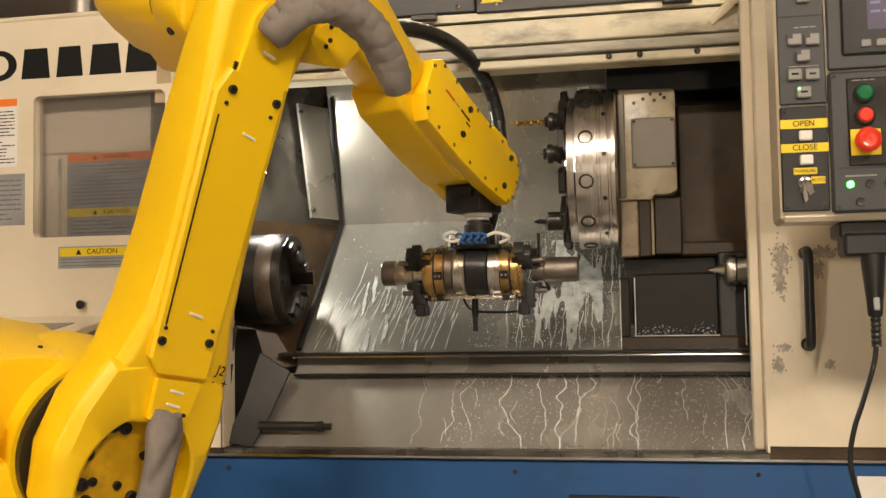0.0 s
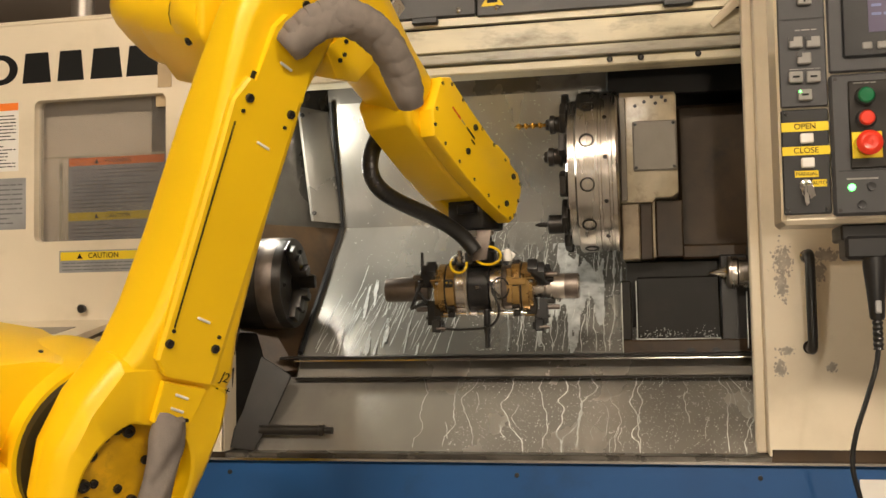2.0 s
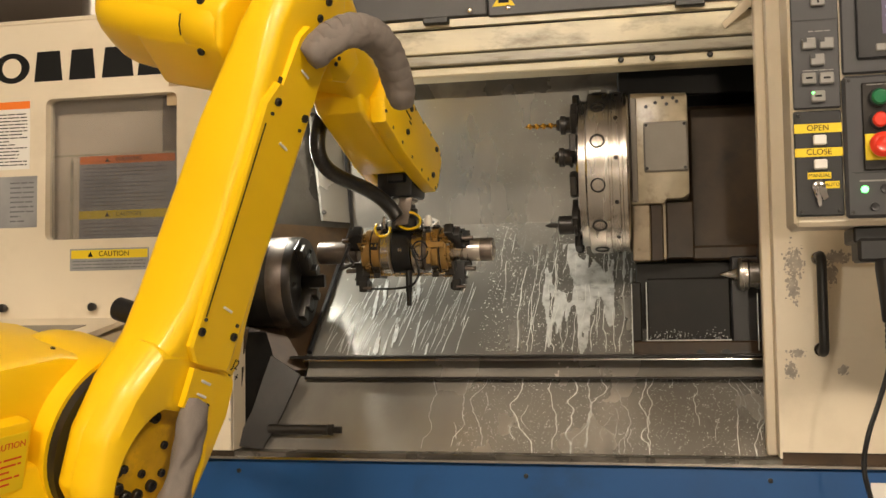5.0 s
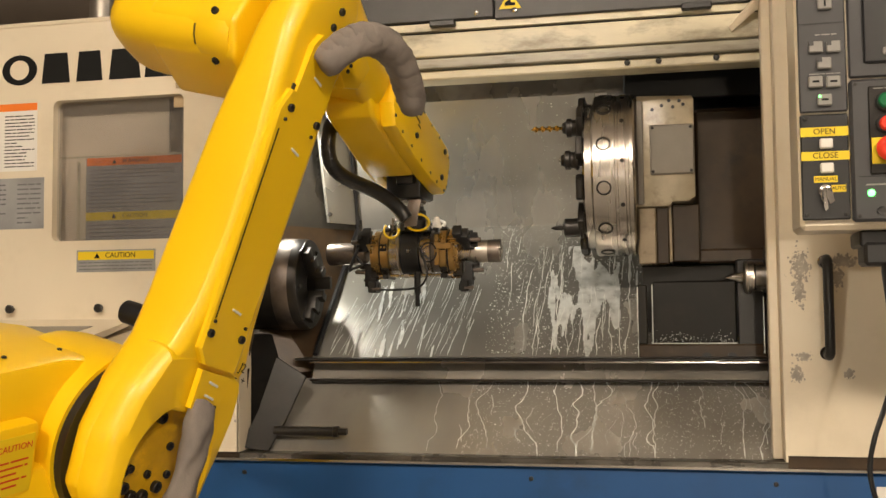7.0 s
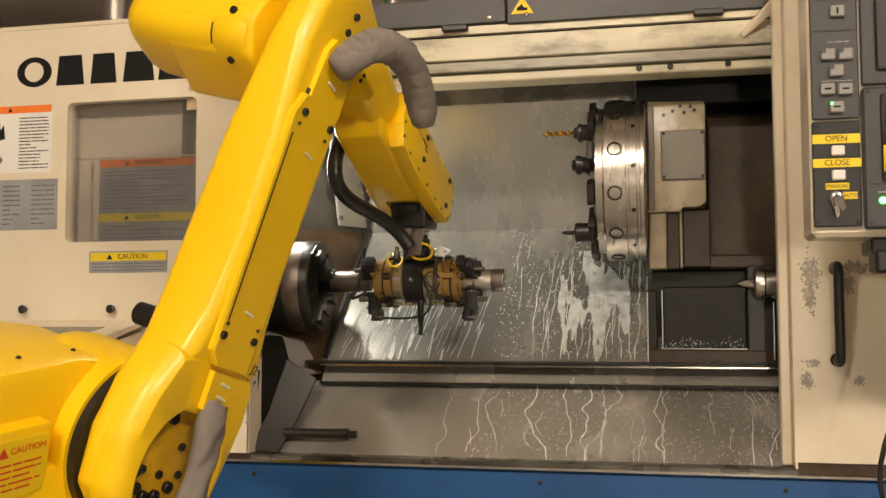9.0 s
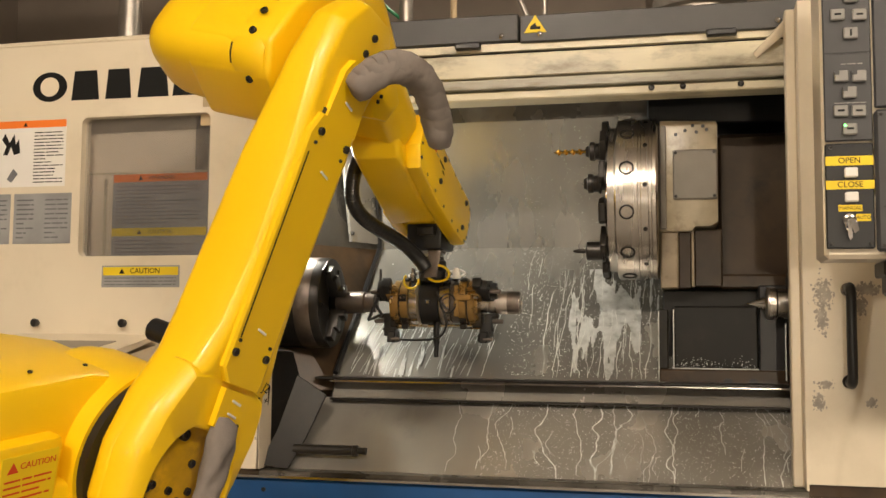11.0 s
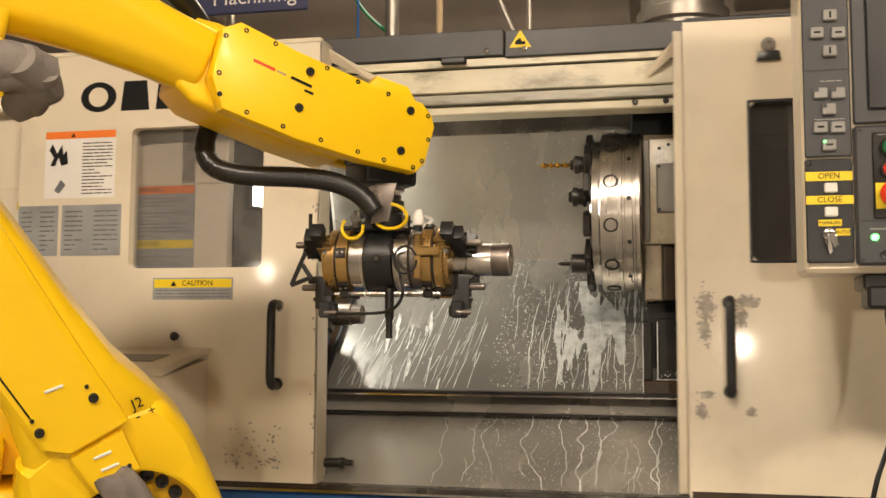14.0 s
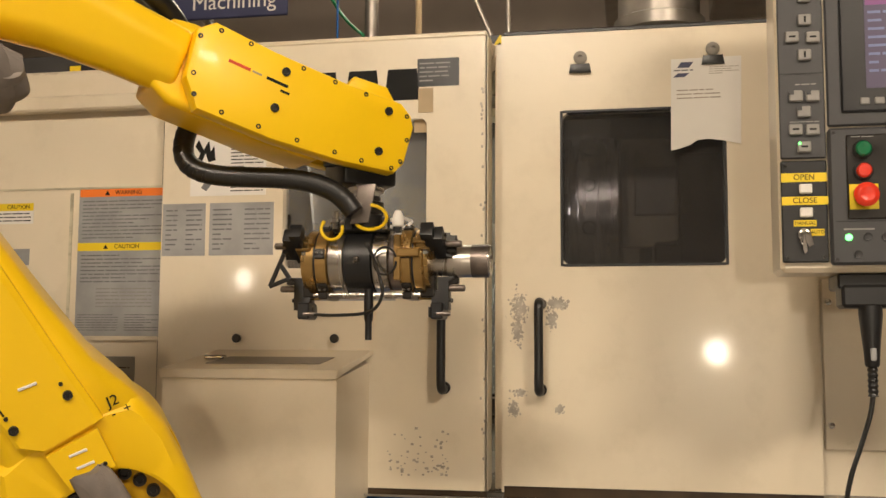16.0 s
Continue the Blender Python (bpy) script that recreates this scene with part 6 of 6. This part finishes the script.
    for p, q in (((-0.145, -0.062, z + 0.012), (-0.172, -0.062, z - 0.050)), ((-0.172, -0.062, z - 0.050), (-0.135, -0.062, z - 0.036)), ((-0.150, -0.062, z - 0.010), (-0.132, -0.062, z - 0.036))):
        part("side_lever", tube([p, q], 0.0045, 8), BLACK, t)
    part("lead", tube(bent([(-0.090, -0.034, z - 0.103), (-0.05, -0.045, z - 0.105), (0.010, -0.05, z - 0.102), (0.040, -0.062, z - 0.090), (0.054, -0.070, z - 0.060), (0.044, -0.072, z - 0.020), (0.030, -0.074, z + 0.016), (0.022, -0.074, z + 0.030)], 6), 0.0032, 8), RUBBER, t, "black sensor lead")
    part("lead", tube([(0.058 + 0.022 * math.cos(a), -0.072, z - 0.004 + 0.026 * math.sin(a)) for a in [0.3 + i * math.pi / 10 for i in range(20)]], 0.0022, 8), RUBBER, t, "looped black sensor lead")
    # front fittings
    part("hose_plate", prism([(-0.010, z + 0.066), (0.026, z + 0.070), (0.040, z + 0.143), (0.004, z + 0.143)], -0.075, -0.070, "xz", 0.001), RAW, t, "thin brown steel hose bracket")
    part("hose_plate", box(0.0, 0.036, -0.075, 0.0, z + 0.138, z + 0.143, 0.001), RAW, t)
    part("air_line", tube([(0.030 + 0.034 * math.cos(a), -0.085 + 0.02 * math.sin(a * 0.5), z + 0.078 + 0.022 * math.sin(a)) for a in [math.pi + i * math.pi / 9 for i in range(14)]], 0.0034, 8), YELLOW_C, t, "yellow air line")
    part("air_line", tube([(-0.044 + 0.021 * math.cos(a), -0.080, z + 0.058 + 0.021 * math.sin(a)) for a in [0.75 * math.pi + i * math.pi / 9 for i in range(13)]], 0.0034, 8), YELLOW_C, t, "yellow air line")
    part("fitting", turned([(0.011, 0), (0.012, 0.010), (0.010, 0.022), (0.006, 0.030)], "z", 12, (0.074, -0.035, z + 0.066)), WHITE, t, "pale plastic fitting")
    part("fitting", turned([(0.007, 0), (0.007, 0.012), (0.010, 0.013), (0.010, 0.020), (0.006, 0.021), (0.006, 0.034)], "z", 6, (-0.046, -0.05, z + 0.060)), CHROME, t)
    part("fitting", turned([(0.006, 0), (0.006, 0.02), (0.004, 0.03)], "z", 6, (0.052, -0.055, z + 0.058)), CHROME, t)
    for x, y, h in ((-0.020, -0.04, 0.022), (0.045, -0.02, 0.026), (0.060, 0.02, 0.02), (-0.06, 0.0, 0.018)):
        part("valve", box(x - 0.008, x + 0.008, y - 0.008, y + 0.008, z + 0.058, z + 0.062 + h, 0.002), BLACK, t)
    # rear fittings
    part("valve_block", box(-0.034, 0.034, 0.035, 0.068, z + 0.060, z + 0.084, 0.004), BLACK, t, "black valve block")
    for k in range(4):
        x = -0.027 + 0.018 * k
        part("air_line", tube(bent([(x, 0.068, z + 0.068), (x + 0.006, 0.078, z + 0.074), (x - 0.004, 0.078, z + 0.084), (x + 0.012, 0.072, z + 0.092), (x + 0.02, 0.06, z + 0.088)], 5), 0.0036, 8), BLUE_C, t, "blue air line")
    part("tie_label", tube(bent([(0.028, 0.060, z + 0.088), (0.055, 0.070, z + 0.096), (0.078, 0.064, z + 0.086), (0.060, 0.060, z + 0.074), (0.030, 0.062, z + 0.078)], 5), 0.004, 8), WHITE, t, "coiled pale air tube")
    part("tie_label", tube(bent([(-0.028, 0.060, z + 0.084), (-0.055, 0.068, z + 0.092), (-0.085, 0.055, z + 0.080), (-0.060, 0.045, z + 0.068)], 5), 0.004, 8), WHITE, t, "coiled pale air tube")
    part("manifold", box(-0.055, 0.055, -0.045, 0.050, z + 0.055, z + 0.066, 0.003), BLACK_STEEL, t)
    return t


grip = gripper()


def workpiece(label, s):
    t = part("workpiece", turned([(0.026, 0.135 * s), (0.028, 0.137 * s), (0.028, 0.165 * s), (0.0315, 0.168 * s), (0.0315, 0.246 * s), (0.029, 0.25 * s), (0.012, 0.25 * s), (0.010, 0.246 * s)], "x", 40, (0, 0, -0.245)), TURNED if s > 0 else RAW)
    return tagged(t, label, "workpiece", group="workpieces")


piece_r = workpiece("bright turned steel bar held in the gripper", 1)
part("scale_band", turned([(0.0317, 0.214), (0.0319, 0.216), (0.0319, 0.246), (0.0317, 0.247)], "x", 40, (0, 0, -0.245)), RAW, piece_r, "dark unturned end")
piece_l = workpiece("dark raw steel bar set into the chuck", -1)


# ---------------------------------------------------------------- flexible hose and fabric cover, in rigid pieces
hose = thing("cable_hose", "black ribbed cable hose from forearm to gripper", "hose")
cover = thing("hose_cover", "grey fabric hose cover draped over the elbow", "cover")
N_HOSE, N_COVER = 32, 16


def bezier(p, n):
    out = []
    for k in range(n + 1):
        s = k / n
        out.append((1 - s) ** 3 * p[0] + 3 * s * (1 - s) ** 2 * p[1] + 3 * s * s * (1 - s) * p[2] + s ** 3 * p[3])
    # even steps along the line
    d = [0.0]
    for a, b in zip(out, out[1:]):
        d.append(d[-1] + (b - a).length)
    return out, d


def even(p, n):
    pts, d = bezier(p, 60)
    res, j = [], 0
    for k in range(n + 1):
        want = d[-1] * k / n
        while j < len(d) - 2 and d[j + 1] < want:
            j += 1
        f = (want - d[j]) / max(1e-9, d[j + 1] - d[j])
        res.append(pts[j].lerp(pts[j + 1], f))
    return res


def along(a, b):
    """A piece's pose: its z axis from a to b, centred."""
    z = (b - a).normalized()
    x = Vector((0.2, 1, 0.1)).cross(z).normalized()
    return cols(x, z.cross(x), z, (a + b) / 2)


def hose_line(L):
    s = BASE @ L["sleeve"]
    g = L["grip"]
    r3, g3 = s.to_3x3(), g.to_3x3()
    turn = g.to_euler().z % (2 * math.pi)
    w = max(0.0, min(1.0, (math.degrees(turn) - 180) / 75)) if turn > 0.05 else 1.0
    w = w * w * (3 - 2 * w)
    start = s @ Vector((0.40, 0.05, 0.12)).lerp(Vector((0.53, 0.11, 0.0)), w)
    end = g @ Vector((-0.005, -0.082, -0.150))
    low = start + r3 @ Vector((-0.08, 0.0, -0.34))
    high = s @ Vector((0.68, 0.08, 0.40))
    back = (s @ Vector((1.05, 0.08, 0.47))).lerp(end + Vector((-0.09, -0.01, 0.14)), w)
    return [start, high.lerp(low, w), back, end]


def cover_line(L):
    u, f = BASE @ L["upper"], BASE @ L["fore"]
    a, b = u @ Vector((-0.040, -0.262, 0.800)), f @ Vector((0.176, -0.320, -0.178))
    fold = max(0.0, min(1.0, (-0.45 - u.to_3x3().col[2].dot(f.to_3x3().col[0])) / 0.3))
    sag = f.to_3x3() @ Vector((0.15, -0.08, 0.03)) * fold
    return [a, a + u.to_3x3() @ Vector((0.02, -0.04, 0.09)) + sag, b + f.to_3x3() @ Vector((-0.12, 0.0, 0.05)) + sag, b]


def rib_piece(r, h, n):
    return turned([(r * 0.93, -h)] + [(r * (1.0 if k % 2 else 0.95), -h + 2 * h * k / n) for k in range(1, n)] + [(r * 0.93, h)], "z", 16)


hose_mesh = to_mesh("segment", rib_piece(0.0200, 0.0165, 9), RUBBER)


def cloth_piece(seed):
    """One length of slack cloth sleeve with a few lengthwise folds."""
    rnd = random.Random(seed)
    ph, rings = rnd.uniform(0, 6.28), []
    for i in range(9):
        h = -0.042 + 0.0105 * i
        r = 0.0315 - 0.006 * abs(i / 4 - 1) ** 3 + 0.0012 * math.sin(1.7 * i + ph)
        rings.append([(r * (1.04 + 0.05 * math.sin(2 * q + ph) + 0.035 * math.sin(5 * q + 0.5 * i + ph)) * math.cos(q), r * (0.90 + 0.06 * math.sin(3 * q + ph + 0.25 * i)) * math.sin(q), h) for q in [2 * math.pi * k / 28 for k in range(28)]])
    return loft(rings)


cover_mesh = [to_mesh("fold", cloth_piece(k), FABRIC, 75) for k in range(5)]
hose_bits = [shared("segment", hose_mesh, hose, Matrix()) for _ in range(N_HOSE)]
cover_bits = [shared("fold", cover_mesh[k % 5], cover, Matrix()) for k in range(N_COVER)]


# ---------------------------------------------------------------- movement
DOOR_L = [(0, -0.70), (13.2, -0.70), (13.5, -0.625), (14, -0.505), (14.5, -0.357), (15, -0.225), (15.5, -0.082), (16, 0.0)]
DOOR_R = [(0, 0.634), (13.2, 0.634), (13.5, 0.576), (14, 0.406), (14.5, 0.221), (15, 0.070), (15.5, 0.026), (16, 0.0)]


def motions():
    times = sorted({round(0.1 * k, 1) for k in range(161)})
    state = {t: links(t) for t in times}
    for name, ob in LINKS.items():
        walk(ob, [(t, state[t][name]) for t in times])
    walk(grip, [(t, state[t]["grip"]) for t in times])
    walk(piece_r, [(t, state[t]["grip"]) for t in times])
    held = [(t, state[t]["grip"]) for t in times if t <= 10.5]
    walk(piece_l, held + [(10.6, held[-1][1]), (16.0, held[-1][1])])
    coarse = [t for t in times if round(t * 10) % 2 == 0 or t < 2.1]
    lines = {t: even(hose_line(state[t]), N_HOSE) for t in coarse}
    for k, ob in enumerate(hose_bits):
        walk(ob, [(t, along(lines[t][k], lines[t][k + 1])) for t in coarse])
    lines = {t: even(cover_line(state[t]), N_COVER) for t in coarse}
    for k, ob in enumerate(cover_bits):
        walk(ob, [(t, along(lines[t][k], lines[t][k + 1])) for t in coarse])
    ticks = [0.0, 13.0] + [t for t in times if t >= 13.1]
    walk(door_l, [(t, pose(eased(DOOR_L, t, 1), 0, 0)) for t in ticks])
    walk(door_r, [(t, pose(eased(DOOR_R, t, 1), 0, 0)) for t in ticks])


motions()
